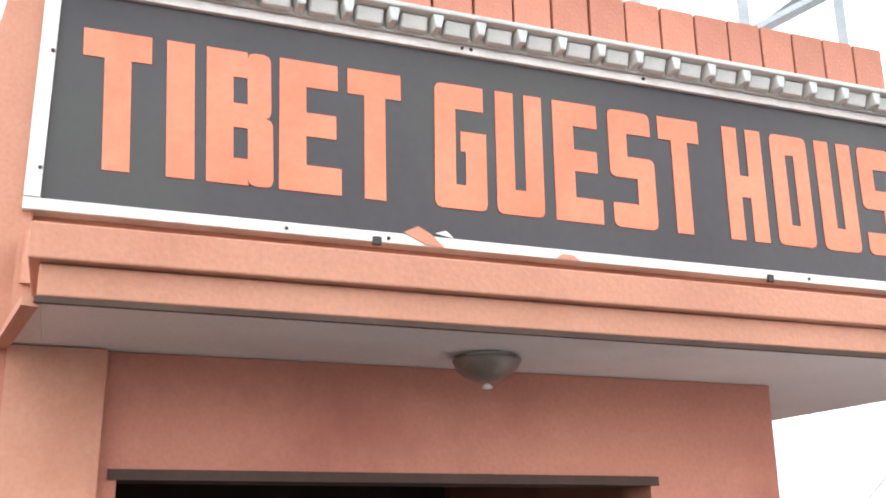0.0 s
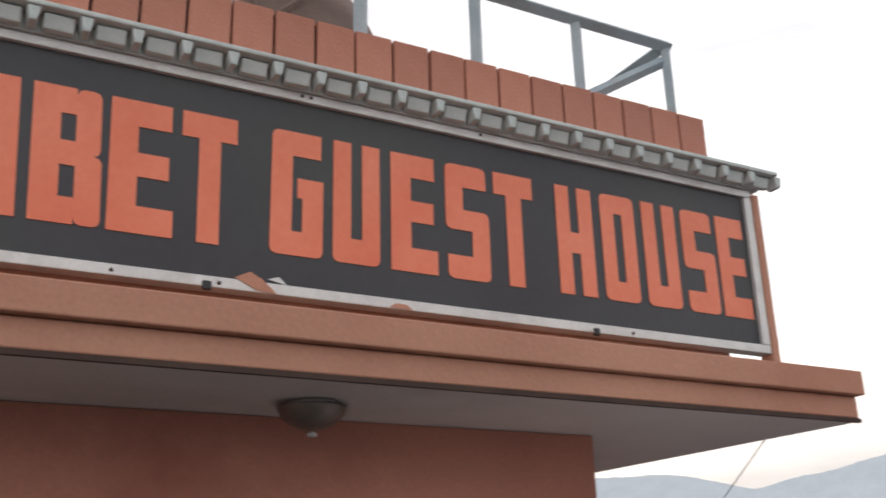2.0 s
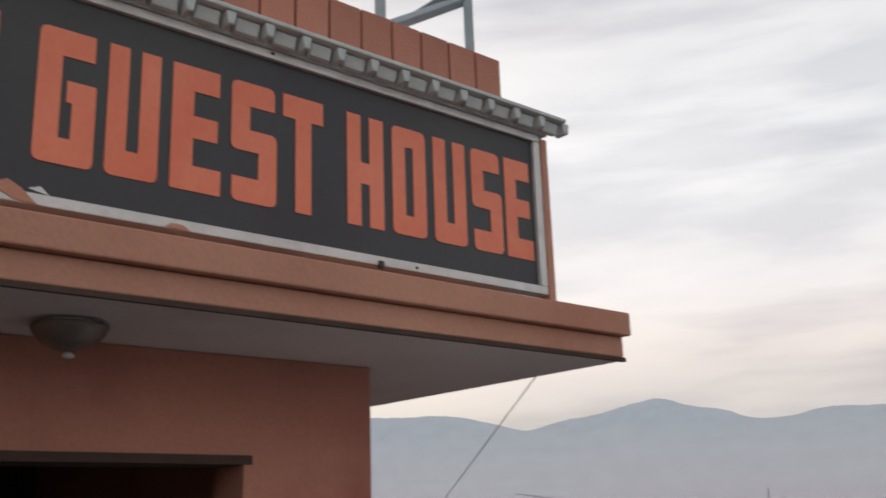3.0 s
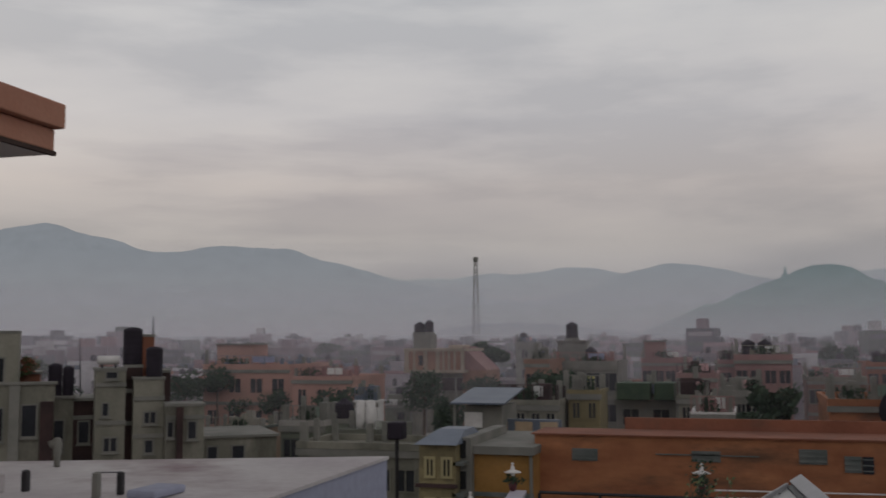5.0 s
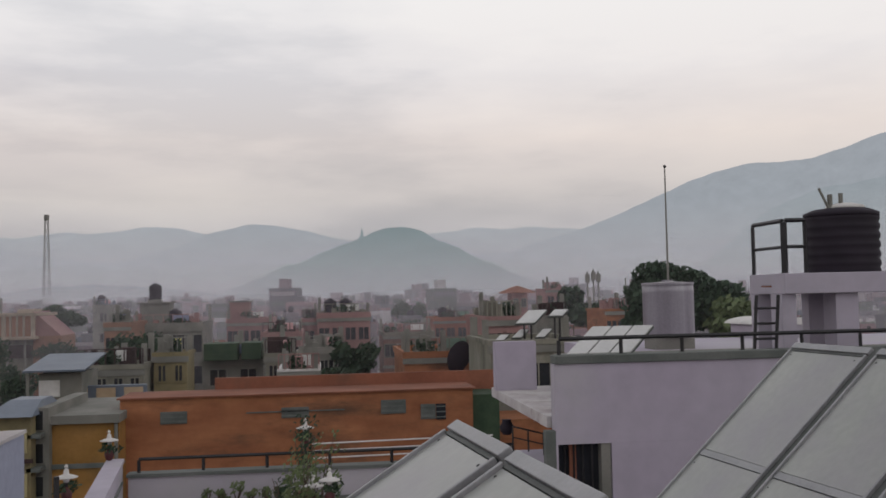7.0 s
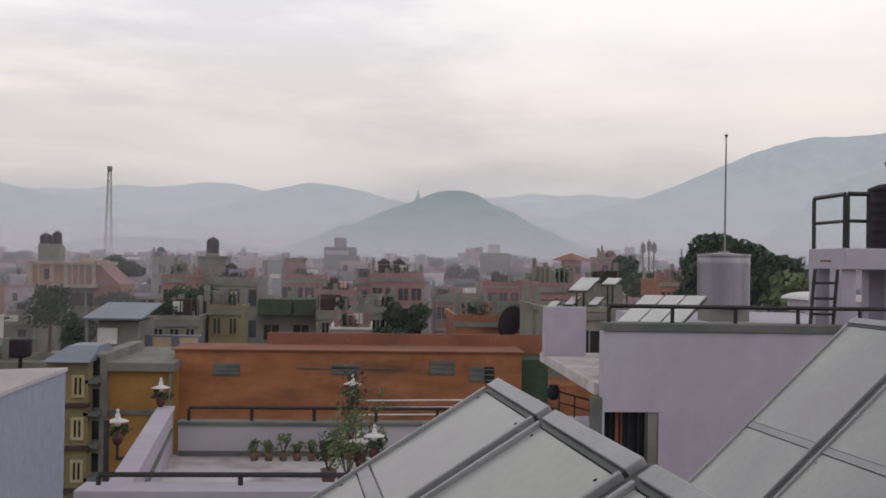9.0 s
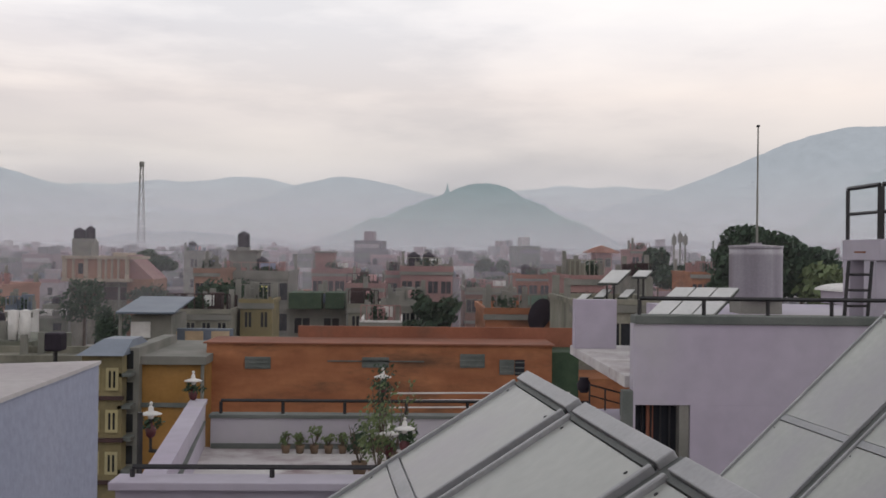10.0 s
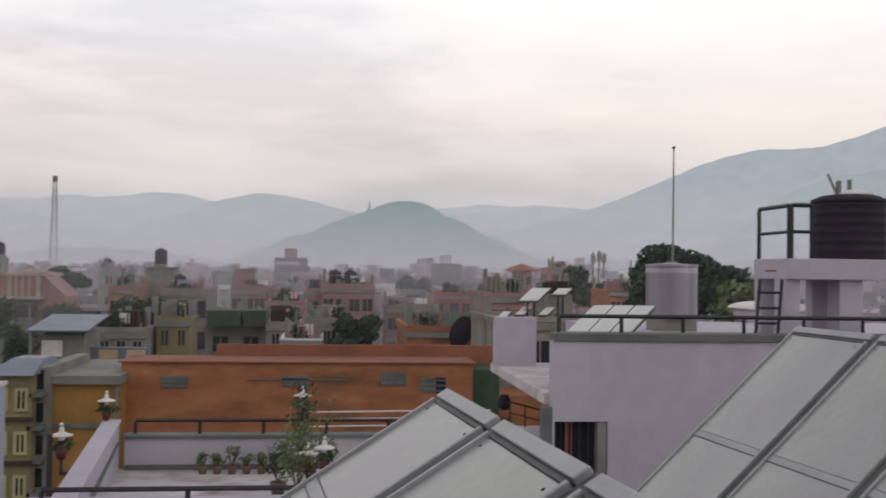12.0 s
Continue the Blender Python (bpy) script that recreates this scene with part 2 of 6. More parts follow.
DECK = surface("dark_terrace_paving", (0.07, 0.065, 0.06), (0.11, 0.10, 0.09), 0.9, 1.0, 20, 0.2)
GROUND = surface("valley_ground", (0.13, 0.12, 0.11), (0.20, 0.18, 0.17), 0.95, 0.02, 0.4, 0.0, (0.07, 0.10, 0.05), 0.7)
HOUSE_PAINT = palette("town_render", [(0.16, 0.165, 0.13), (0.22, 0.12, 0.09), (0.20, 0.19, 0.15), (0.09, 0.10, 0.085), (0.24, 0.17, 0.12), (0.10, 0.115, 0.095), (0.34, 0.32, 0.29), (0.19, 0.085, 0.08), (0.13, 0.145, 0.105), (0.28, 0.16, 0.15)], amount=0.6, stain=(0.055, 0.06, 0.05))
# paler lilac version of the house colours, with distance haze put into them
FAR_HAZE_PAINT = palette("far_town_hazed_render", [(0.20, 0.17, 0.19), (0.27, 0.16, 0.17), (0.32, 0.28, 0.30), (0.13, 0.13, 0.14), (0.48, 0.46, 0.47), (0.24, 0.17, 0.18), (0.20, 0.13, 0.14)], amount=0.4, stain=(0.14, 0.13, 0.15))
CLOTH = [surface("flag_" + n, c, tuple(min(1, v * 1.15) for v in c), 0.9, 4, 60, 0.1) for n, c in (("yellow", (0.75, 0.68, 0.22)), ("blue", (0.28, 0.30, 0.42)), ("green", (0.20, 0.30, 0.24)), ("pink", (0.66, 0.40, 0.40)), ("white", (0.7, 0.7, 0.68)))]


def lamp_glass():
    m = surface("milk_glass", (0.72, 0.70, 0.66), (0.8, 0.78, 0.74), 0.25, 3, 20, 0.0)
    return m


MILK = lamp_glass()


# ---- mesh helpers ----
PLACE = {}


def thing(name, at=(0, 0, 0), label="", category="", group="", kind="", turn=0.0):
    ob = new(name)
    ob.empty_display_size = 0.1
    ob.matrix_basis = pose(*at, 0, 0, turn)
    PLACE[ob.name] = ob.matrix_basis.copy()
    return tagged(ob, label, category, group, kind)


def part(name, bm, material, parent=None, label="", smooth=False, space=None):
    """One mesh object; its coordinates are the world's, or those of the given space."""
    me = bpy.data.meshes.new(name)
    if space is not None:
        bm.transform(space)
    bm.normal_update()
    bm.to_mesh(me)
    bm.free()
    me.materials.append(material)
    if smooth:
        me.polygons.foreach_set("use_smooth", [True] * len(me.polygons))
    ob = new(name, me)
    if parent is not None:
        ob.parent = parent
        ob.matrix_parent_inverse = PLACE[parent.name].inverted()
    PLACE[ob.name] = Matrix.Identity(4)
    return tagged(ob, label)


def piece(name, me, parent, m):
    ob = new(name, me)
    ob.parent = parent
    ob.matrix_parent_inverse = PLACE[parent.name].inverted()
    ob.matrix_basis = m
    PLACE[ob.name] = m.copy()
    return ob


def add_box(bm, x0, x1, y0, y1, z0, z1, m=None, bevel=0.0):
    if m is not None and not bevel:
        vs = [bm.verts.new(m @ Vector((x, y, z))) for z in (z0, z1) for x, y in ((x0, y0), (x1, y0), (x1, y1), (x0, y1))]
    else:
        vs = [bm.verts.new((x, y, z)) for z in (z0, z1) for x, y in ((x0, y0), (x1, y0), (x1, y1), (x0, y1))]
    fs = [bm.faces.new([vs[i] for i in q]) for q in ((3, 2, 1, 0), (4, 5, 6, 7), (0, 1, 5, 4), (1, 2, 6, 5), (2, 3, 7, 6), (3, 0, 4, 7))]
    if bevel:
        es = list({e for f in fs for e in f.edges})
        r = bmesh.ops.bevel(bm, geom=es, offset=bevel, segments=2, affect="EDGES", profile=0.5)
        vs = list({v for f in r["faces"] for v in f.verts} | {v for v in vs if v.is_valid})
    if m is not None and bevel:
        bmesh.ops.transform(bm, matrix=m, verts=[v for v in vs if v.is_valid])
    return bm


def box(x0, x1, y0, y1, z0, z1, m=None, bevel=0.0):
    return add_box(bmesh.new(), min(x0, x1), max(x0, x1), min(y0, y1), max(y0, y1), min(z0, z1), max(z0, z1), m, bevel)


def add_tube(bm, a, b, r, r2=None, n=8):
    a, b = Vector(a), Vector(b)
    q = (b - a).to_track_quat("Z", "Y")
    rings = []
    for p, rad in ((a, r), (b, r if r2 is None else r2)):
        rings.append([bm.verts.new(p + q @ Vector((rad * math.cos(2 * math.pi * k / n), rad * math.sin(2 * math.pi * k / n), 0))) for k in range(n)])
    for k in range(n):
        bm.faces.new((rings[0][k], rings[0][(k + 1) % n], rings[1][(k + 1) % n], rings[1][k]))
    bm.faces.new(rings[0][::-1])
    bm.faces.new(rings[1])
    return bm


def tube(a, b, r, r2=None, n=8):
    return add_tube(bmesh.new(), a, b, r, r2, n)


def add_bar(bm, a, b, w):
    """A square tube from a to b."""
    return add_tube(bm, a, b, w * 0.7071, None, 4)


def bar(a, b, w):
    return add_bar(bmesh.new(), a, b, w)


def lathe(profile, at=(0, 0, 0), n=24):
    """A turned body from (radius, height) pairs."""
    bm = bmesh.new()
    rings = []
    for r, z in profile:
        if r < 1e-5:
            rings.append([bm.verts.new((at[0], at[1], at[2] + z))])
        else:
            rings.append([bm.verts.new((at[0] + r * math.cos(2 * math.pi * k / n), at[1] + r * math.sin(2 * math.pi * k / n), at[2] + z)) for k in range(n)])
    for u, v in zip(rings, rings[1:]):
        for k in range(n):
            a, b = u[k % len(u)], u[(k + 1) % len(u)]
            c, d = v[(k + 1) % len(v)], v[k % len(v)]
            vs = [w for i, w in enumerate((a, b, c, d)) if w not in (a, b, c, d)[:i]]
            if len(vs) > 2:
                bm.faces.new(vs)
    for ring, flip in ((rings[0], True), (rings[-1], False)):
        if len(ring) > 2:
            bm.faces.new(ring[::-1] if flip else ring)
    return bm


def prism(points, x0, x1):
    """A flat outline in y and z, given thickness along x."""
    bm = bmesh.new()
    a = [bm.verts.new((x0, y, z)) for y, z in points]
    b = [bm.verts.new((x1, y, z)) for y, z in points]
    bm.faces.new(a[::-1])
    bm.faces.new(b)
    for k in range(len(points)):
        j = (k + 1) % len(points)
        bm.faces.new((a[k], a[j], b[j], b[k]))
    bmesh.ops.recalc_face_normals(bm, faces=bm.faces)
    return bm


def leaves(centre, radii, count, size, seed, squash=0.0):
    """A crown of many small leaf clumps with gaps and an uneven outline."""
    rnd = random.Random(seed)
    bm = bmesh.new()
    lobes = [(Vector((rnd.uniform(-0.55, 0.55), rnd.uniform(-0.55, 0.55), rnd.uniform(-0.45, 0.5))), rnd.uniform(0.35, 0.6)) for _ in range(9)]
    for _ in range(count):
        c, r = rnd.choice(lobes)
        d = Vector((rnd.gauss(0, 1), rnd.gauss(0, 1), rnd.gauss(0, 1))).normalized() * r * rnd.uniform(0.55, 1.05)
        p = c + d
        p = Vector((centre[0] + p.x * radii[0], centre[1] + p.y * radii[1], centre[2] + p.z * radii[2]))
        u = Vector((rnd.gauss(0, 1), rnd.gauss(0, 1), rnd.gauss(0, 0.6))).normalized()
        v = u.orthogonal().normalized()
        s = size * rnd.uniform(0.5, 1.3)
        w = u.cross(v)
        pts = [p + v * s, p + w * s * 0.55, p - v * s, p - w * s * 0.55]
        bm.faces.new([bm.verts.new(q + u * rnd.uniform(-0.15, 0.15) * s) for q in pts])
    return bm


# ---- the roof terrace of the guest house ----
GH = pose(-3.115, -0.66, 0, 0, 0, 1.57)
floor = tagged(part("floor", box(-9, 1.1, -6, 4.3, -1.85, -1.6), DECK), "dark grey paved roof terrace floor", "floor", kind="structure")
tagged(part("floor_step", box(1.105, 9, -6, 7.4, -2.0, -1.75), CONCRETE), "lower grey concrete roof deck", "floor", kind="structure")
tagged(part("building_below", box(-8.9, 8.9, -5.9, 4.2, -15, -1.86), WHITE_WALL), "plain white walls of the building under the terrace", "building", kind="structure")

# wall under the canopy with its wide door opening
wall = thing("wall_west", (-3.1, 0.5, -1.6), "terracotta painted wall with a wide dark door opening", "wall", kind="structure")
WX = 0.13
DOOR0, DOOR1, HEAD = 0.36, 2.33, 0.42
part("wall_panel", prism([(-3.0, -1.6), (DOOR0, -1.6), (DOOR0, HEAD), (DOOR1, HEAD), (DOOR1, -1.6), (2.93, -1.6), (2.93, 0.797), (-3.0, 0.797)], WX - 0.22, WX), SHADED_WALL_RED, wall, space=GH)
part("side_wall", box(-3.2, WX - 0.222, 2.73, 2.928, -1.6, 0.797), SHADED_WALL_RED, wall, space=GH)
# near-black colour on these walls stands in for the shade inside the room
part("back_wall", box(-3.4, -3.202, -3.0, 2.928, -1.6, 0.797), DARK_GAP, wall, "room wall coloured near-black for interior shade", space=GH)
part("end_wall", box(-3.2, WX - 0.222, -3.2, -3.001, -1.6, 0.797), DARK_GAP, wall, "room wall coloured near-black for interior shade", space=GH)
tagged(part("ceiling", box(-3.4, -1.502, -3.2, 2.928, 0.80, 0.95), CONCRETE, None, space=GH), "plain concrete ceiling of the dark room", "ceiling", kind="structure")
tagged(part("ceiling", box(-1.501, WX - 0.23, -3.2, -0.02, 0.80, 0.95), CONCRETE, None, space=GH), "plain concrete ceiling of the dark room", "ceiling", kind="structure")
part("reveal", box(WX + 0.001, WX + 0.05, 0.0, 0.30, -1.6, 0.795), TERRACOTTA, wall, "slightly proud terracotta pier", space=GH)
part("lintel_edge", box(WX - 0.225, WX + 0.012, DOOR0 - 0.03, DOOR1 + 0.03, HEAD - 0.035, HEAD - 0.001), DARK_GAP, wall, "dark timber door head", space=GH)

# battered end pier beside the sign
pier = tagged(part("end_pier", prism([(0.02, -1.6), (0.02, 2.16), (0.0, 2.60), (-0.07, 2.60), (-0.245, 1.40), (-0.26, 0.9), (-0.28, -1.6)], -0.30, -0.005), TERRACOTTA, None, space=GH), "terracotta painted battered end pier beside the sign", "pier", kind="structure")

# canopy slab with a stepped edge
canopy = thing("entrance_canopy", (-2.7, 1.2, 0.8), "terracotta painted concrete canopy with stepped edge and pale soffit", "canopy", kind="structure")
S0, S1 = 0.07, 3.83
part("lower_band", box(0.16, 0.80, S0 + 0.02, S1 - 0.02, 0.815, 0.905, bevel=0.006), TERRACOTTA, canopy, space=GH)
part("upper_band", box(0.10, 0.835, S0 - 0.01, S1, 0.908, 1.01, bevel=0.006), TERRACOTTA, canopy, space=GH)
part("slab_top", box(-1.5, 0.098, S0 - 0.08, S1 - 0.02, 0.815, 1.19), TERRACOTTA, canopy, space=GH)
part("soffit", box(-1.5, 0.785, S0 + 0.03, S1 - 0.03, 0.80, 0.813), SOFFIT, canopy, "pale painted soffit", space=GH)
part("drip_edge", box(0.786, 0.806, S0 + 0.015, S1 - 0.015, 0.797, 0.814), DARK_GAP, canopy, "dark drip edge", space=GH)


def wedge(corners, z0, z1):
    bm = bmesh.new()
    a, b = [[bm.verts.new((x, y, z)) for x, y in corners] for z in (z0, z1)]
    bm.faces.new(a[::-1])
    bm.faces.new(b)
    for k in range(len(corners)):
        j = (k + 1) % len(corners)
        bm.faces.new((a[k], a[j], b[j], b[k]))
    bmesh.ops.recalc_face_normals(bm, faces=bm.faces)
    return bm


part("soffit_end", wedge([(WX + 0.001, S0 + 0.029), (WX + 0.001, 0.0), (0.785, S0 + 0.029)], 0.80, 0.813), SOFFIT, canopy, "pale painted soffit", space=GH)
part("drip_edge", wedge([(WX + 0.001, -0.002), (WX + 0.001, -0.045), (0.80, S0 - 0.015), (0.786, S0 + 0.028)], 0.788, 0.8125), TERRACOTTA, canopy, "terracotta drip edge", space=GH)
part("slope", prism([(S0 - 0.06, 1.011), (S1 - 0.03, 1.011), (S1 - 0.03, 1.19), (S0 - 0.06, 1.19)], 0.1, 0.12), TERRACOTTA, canopy, space=GH)

# ceiling lamp under the soffit
LY, LX = 1.53, 0.42
lamp = thing("ceiling_lamp", tuple(GH @ Vector((LX, LY, 0.8))), "bronze bowl ceiling lamp with a small metal knob", "lamp")
part("ceiling_plate", lathe([(0.075, 0.776), (0.085, 0.788), (0.085, 0.80)], (LX, LY, 0)), WHITE_TRIM, lamp, "round white ceiling plate", True, GH)
part("bowl", lathe([(0.0, 0.705), (0.04, 0.71), (0.08, 0.728), (0.108, 0.755), (0.12, 0.778), (0.12, 0.784), (0.07, 0.782)], (LX, LY, 0)), LAMP_BROWN, lamp, "", True, GH)
part("knob", lathe([(0.0, 0.682), (0.016, 0.685), (0.018, 0.693), (0.008, 0.702)], (LX, LY, 0), 12), ALU, lamp, "small pale metal knob", True, GH)

# the sign
sign = thing("signboard", (-3.1, 1.4, 1.2), "long black signboard with orange block letters and aluminium edge", "sign")
Z0, Z1, Y0, Y1 = 1.295, 2.20, -0.015, 4.205
part("board", box(-0.05, 0.0, Y0 + 0.01, Y1 - 0.01, Z0 + 0.01, Z1 - 0.01), SIGN_BLACK, sign, space=GH)
part("trim_bottom", box(-0.055, 0.022, Y0, Y1, Z0, Z0 + 0.045, bevel=0.004), ALU, sign, "worn aluminium edge strip", space=GH)
part("trim_top", box(-0.055, 0.022, Y0, Y1, Z1 - 0.04, Z1, bevel=0.004), ALU, sign, "worn aluminium edge strip", space=GH)
part("trim_side", box(-0.055, 0.022, Y0, Y0 + 0.055, Z0 + 0.046, Z1 - 0.041, bevel=0.004), ALU, sign, "worn aluminium edge strip", space=GH)
part("trim_side", box(-0.055, 0.022, Y1 - 0.05, Y1, Z0 + 0.046, Z1 - 0.041, bevel=0.004), ALU, sign, "worn aluminium edge strip", space=GH)
part("side_strip", box(-0.06, 0.03, Y1 + 0.004, Y1 + 0.05, Z0 - 0.10, Z1 - 0.02, bevel=0.004), TERRACOTTA, sign, "terracotta edge strip", space=GH)
for sy, sz in ((0.03, 1.9), (0.03, 1.45), (0.20, 2.185), (1.30, 1.315), (1.62, 2.185), (1.66, 2.185), (2.5, 2.185), (3.3, 1.315), (0.9, 1.315)):
    part("screw", lathe([(0.008, 0.0), (0.008, 0.004), (0.0, 0.006)], (0, 0, 0), 8), DARK_GAP, sign, "dark screw head", False, GH @ pose(0.022, sy, sz, 0, 90, 0))
for sy, w in ((1.235, 0.035), (3.07, 0.03)):
    part("clip", box(0.012, 0.032, sy, sy + w, Z0 - 0.012, Z0 + 0.022, bevel=0.003), BLACK_IRON, sign, "small dark fixing clip", space=GH)
part("chipped_patch", prism([(1.36, 1.345), (1.45, 1.302), (1.53, 1.297), (1.47, 1.35), (1.42, 1.375)], 0.0235, 0.0265), TERRACOTTA, sign, "chipped patch of orange paint", space=GH)
part("chipped_patch", prism([(1.50, 1.36), (1.58, 1.345), (1.545, 1.375)], 0.001, 0.004), ALU, sign, "bare chipped patch", space=GH)
part("chipped_patch", prism([(2.02, 1.30), (2.13, 1.297), (2.10, 1.318), (2.05, 1.32)], 0.0235, 0.0255), TERRACOTTA, sign, "rusty chipped patch", space=GH)

GLYPH = {
    "T": [(0, 1, 0.80, 1, ""), (0.31, 0.70, 0, 0.80, "")],
    "I": [(0, 1, 0, 1, "")],
    "B": [(0, 0.40, 0, 1, ""), (0.40, 0.62, 0.80, 1, ""), (0.40, 0.62, 0.42, 0.60, ""), (0.40, 0.62, 0, 0.19, ""), (0.62, 0.98, 0.51, 1, "abd"), (0.62, 1, 0, 0.51, "bcd")],
    "E": [(0, 0.43, 0, 1, ""), (0.43, 0.95, 0.80, 1, ""), (0.43, 0.92, 0.42, 0.60, ""), (0.43, 1, 0, 0.20, "")],
    "G": [(0, 0.40, 0, 1, "ac"), (0.40, 0.95, 0.80, 1, ""), (0.40, 0.60, 0, 0.19, ""), (0.60, 1, 0, 0.62, "d"), (0.50, 0.60, 0.46, 0.62, "")],
    "U": [(0, 0.37, 0, 1, "c"), (0.37, 0.60, 0, 0.20, ""), (0.60, 0.97, 0, 1, "d")],
    "S": [(0, 0.40, 0.42, 1, "ac"), (0.40, 0.95, 0.80, 1, "b"), (0.40, 0.60, 0.42, 0.60, ""), (0.60, 1, 0, 0.60, "bd"), (0.03, 0.60, 0, 0.20, "c")],
    "H": [(0, 0.37, 0, 1, ""), (0.37, 0.61, 0.38, 0.57, ""), (0.61, 1, 0, 1, "")],
    "O": [(0, 0.38, 0, 1, "ac"), (0.38, 0.62, 0.82, 1, ""), (0.38, 0.62, 0, 0.18, ""), (0.62, 1, 0, 1, "bd")],
}


def stroke(bm, y0, y1, z0, z1, cut, x1):
    """One brush stroke; cut names the rounded corners: a top left, b top right, c bottom left, d bottom right."""
    r = 0.026
    pts = []
    for key, cy, cz, steps in (("c", y0, z0, ((0, 1), (0.3, 0.3), (1, 0))), ("d", y1, z0, ((-1, 0), (-0.3, 0.3), (0, 1))), ("b", y1, z1, ((0, -1), (-0.3, -0.3), (-1, 0))), ("a", y0, z1, ((1, 0), (0.3, -0.3), (0, -1)))):
        pts += [(cy + r * a, cz + r * b) for a, b in steps] if key in cut else [(cy, cz)]
    lo = [bm.verts.new((0.0005, y, z)) for y, z in pts]
    hi = [bm.verts.new((x1, y, z)) for y, z in pts]
    bm.faces.new(hi)
    for k in range(len(pts)):
        n = (k + 1) % len(pts)
        bm.faces.new((lo[k], lo[n], hi[n], hi[k]))


LETTERS = [
    ("T", 0.126, 2.032, 0.369, 2.032),
    ("I", 0.424, 2.036, 0.526, 1.540),
    ("B", 0.572, 2.038, 0.823, 1.737),
    ("E", 0.854, 2.036, 1.099, 1.494),
    ("T", 1.129, 2.031, 1.352, 2.019),
    ("G", 1.501, 2.017, 1.728, 1.544),
    ("U", 1.773, 2.023, 1.995, 1.571),
    ("E", 2.042, 2.011, 2.267, 1.508),
    ("S", 2.313, 2.009, 2.536, 1.624),
    ("T", 2.568, 2.008, 2.780, 1.993),
    ("H", 2.914, 2.010, 3.125, 1.586),
    ("O", 3.179, 2.007, 3.387, 1.773),
    ("U", 3.439, 2.015, 3.658, 1.759),
    ("S", 3.695, 2.013, 3.906, 1.615),
    ("E", 3.934, 2.021, 4.130, 1.523),
]
LT = sum(r[2] for r in LETTERS) / len(LETTERS)
LB = sum(q[1] for q in ((0.878, 1.465), (1.531, 1.462), (2.492, 1.477), (3.062, 1.477), (4.063, 1.489))) / 5
LEAN = (0.030, 0.030, 0.026, 0.016, 0.010)
for n, (ch, ya, za, yb, zb) in enumerate(LETTERS):
    bm = bmesh.new()
    for k, (a, b, c, d, cut) in enumerate(GLYPH[ch]):
        stroke(bm, ya + a * (yb - ya), ya + b * (yb - ya), LB + c * (LT - LB), LB + d * (LT - LB), cut, 0.004)
    for v in bm.verts:
        v.co.y += (LEAN[n] if n < len(LEAN) else 0.0) * (LT - v.co.z) / (LT - LB)
    part("letter", bm, SIGN_ORANGE, sign, "painted orange capital letter", space=GH)

# parapet over the sign: moulded cornice and upright tiles
parapet = thing("parapet_wall", (-3.3, 1.4, 2.2), "terracotta tiled parapet over a grey moulded cornice", "parapet", kind="structure")
part("core", box(-0.32, -0.062, Y0 - 0.02, 3.99, 1.191, 2.59), TERRACOTTA, parapet, space=GH)
part("groove_backing", box(-0.060, -0.052, Y0 - 0.01, 3.985, 2.29, 2.585), DARK_GAP, parapet, "dark joints between tiles", space=GH)
part("cornice_shelf", box(-0.06, 0.125, Y0 - 0.03, Y1 + 0.12, 2.272, 2.294, bevel=0.006), CORNICE, parapet, "grey painted cornice shelf", space=GH)
part("cornice_back", box(-0.058, 0.035, Y0 - 0.02, Y1 + 0.05, 2.203, 2.271), CORNICE, parapet, "grey painted cornice", space=GH)
bm = box(0, 0.055, 0, 0.115, 0, 0.06, bevel=0.009)
for v in bm.verts:
    if v.co.z < 0.03 and v.co.x > 0.03:
        v.co.x -= 0.015
dentil = bpy.data.meshes.new("dentil")
bm.to_mesh(dentil)
bm = box(0, 0.08, 0, 0.05, 0, 0.062, bevel=0.007)
for v in bm.verts:
    if v.co.z < 0.03:
        v.co.y = 0.025 + (v.co.y - 0.025) * 0.6
corbel = bpy.data.meshes.new("corbel")
bm.to_mesh(corbel)
bm = box(0, 0.03, 0, 0.178, 0, 0.305, bevel=0.004)
tile = bpy.data.meshes.new("tile")
bm.to_mesh(tile)
bm.free()
for me, mt in ((dentil, CORNICE), (corbel, CORNICE), (tile, TILE_RED)):
    me.materials.append(mt)
for k in range(23):
    y = 0.0 + 0.19 * k
    if y < Y1:
        piece("dentil", dentil, parapet, GH @ pose(0.036, y, 2.207))
        piece("corbel", corbel, parapet, GH @ pose(0.036, y + 0.127, 2.209))
rnd = random.Random(4)
for k in range(21):
    piece("tile", tile, parapet, GH @ pose(-0.051 + rnd.uniform(0, 0.004), -0.01 + 0.19 * k, 2.296, rnd.uniform(-0.4, 0.4), 0, 0))
part("capping", box(-0.33, -0.05, Y0 - 0.02, 3.985, 2.592, 2.602), TERRACOTTA, parapet, space=GH)

# steel rail frame on the roof behind the parapet
rail = thing("roof_rail", (-3.6, 2.8, 2.7), "blue-grey painted square steel rail on the roof", "railing")
RX = -0.40
TOPZ, FOOT = 3.30, 2.58
for y in (0.06, 0.74, 1.41, 2.08, 2.76, 3.44, 4.11):
    part("post", bar((RX, y, FOOT), (RX, y, TOPZ - 0.03), 0.055), STEEL_BLUE, rail, space=GH)
part("top_rail", bar((RX, 0.0, TOPZ), (RX, 4.14, TOPZ), 0.06), STEEL_BLUE, rail, space=GH)
part("end_rail", bar((RX - 0.035, 4.11, TOPZ), (RX - 1.2, 4.11, TOPZ), 0.06), STEEL_BLUE, rail, space=GH)
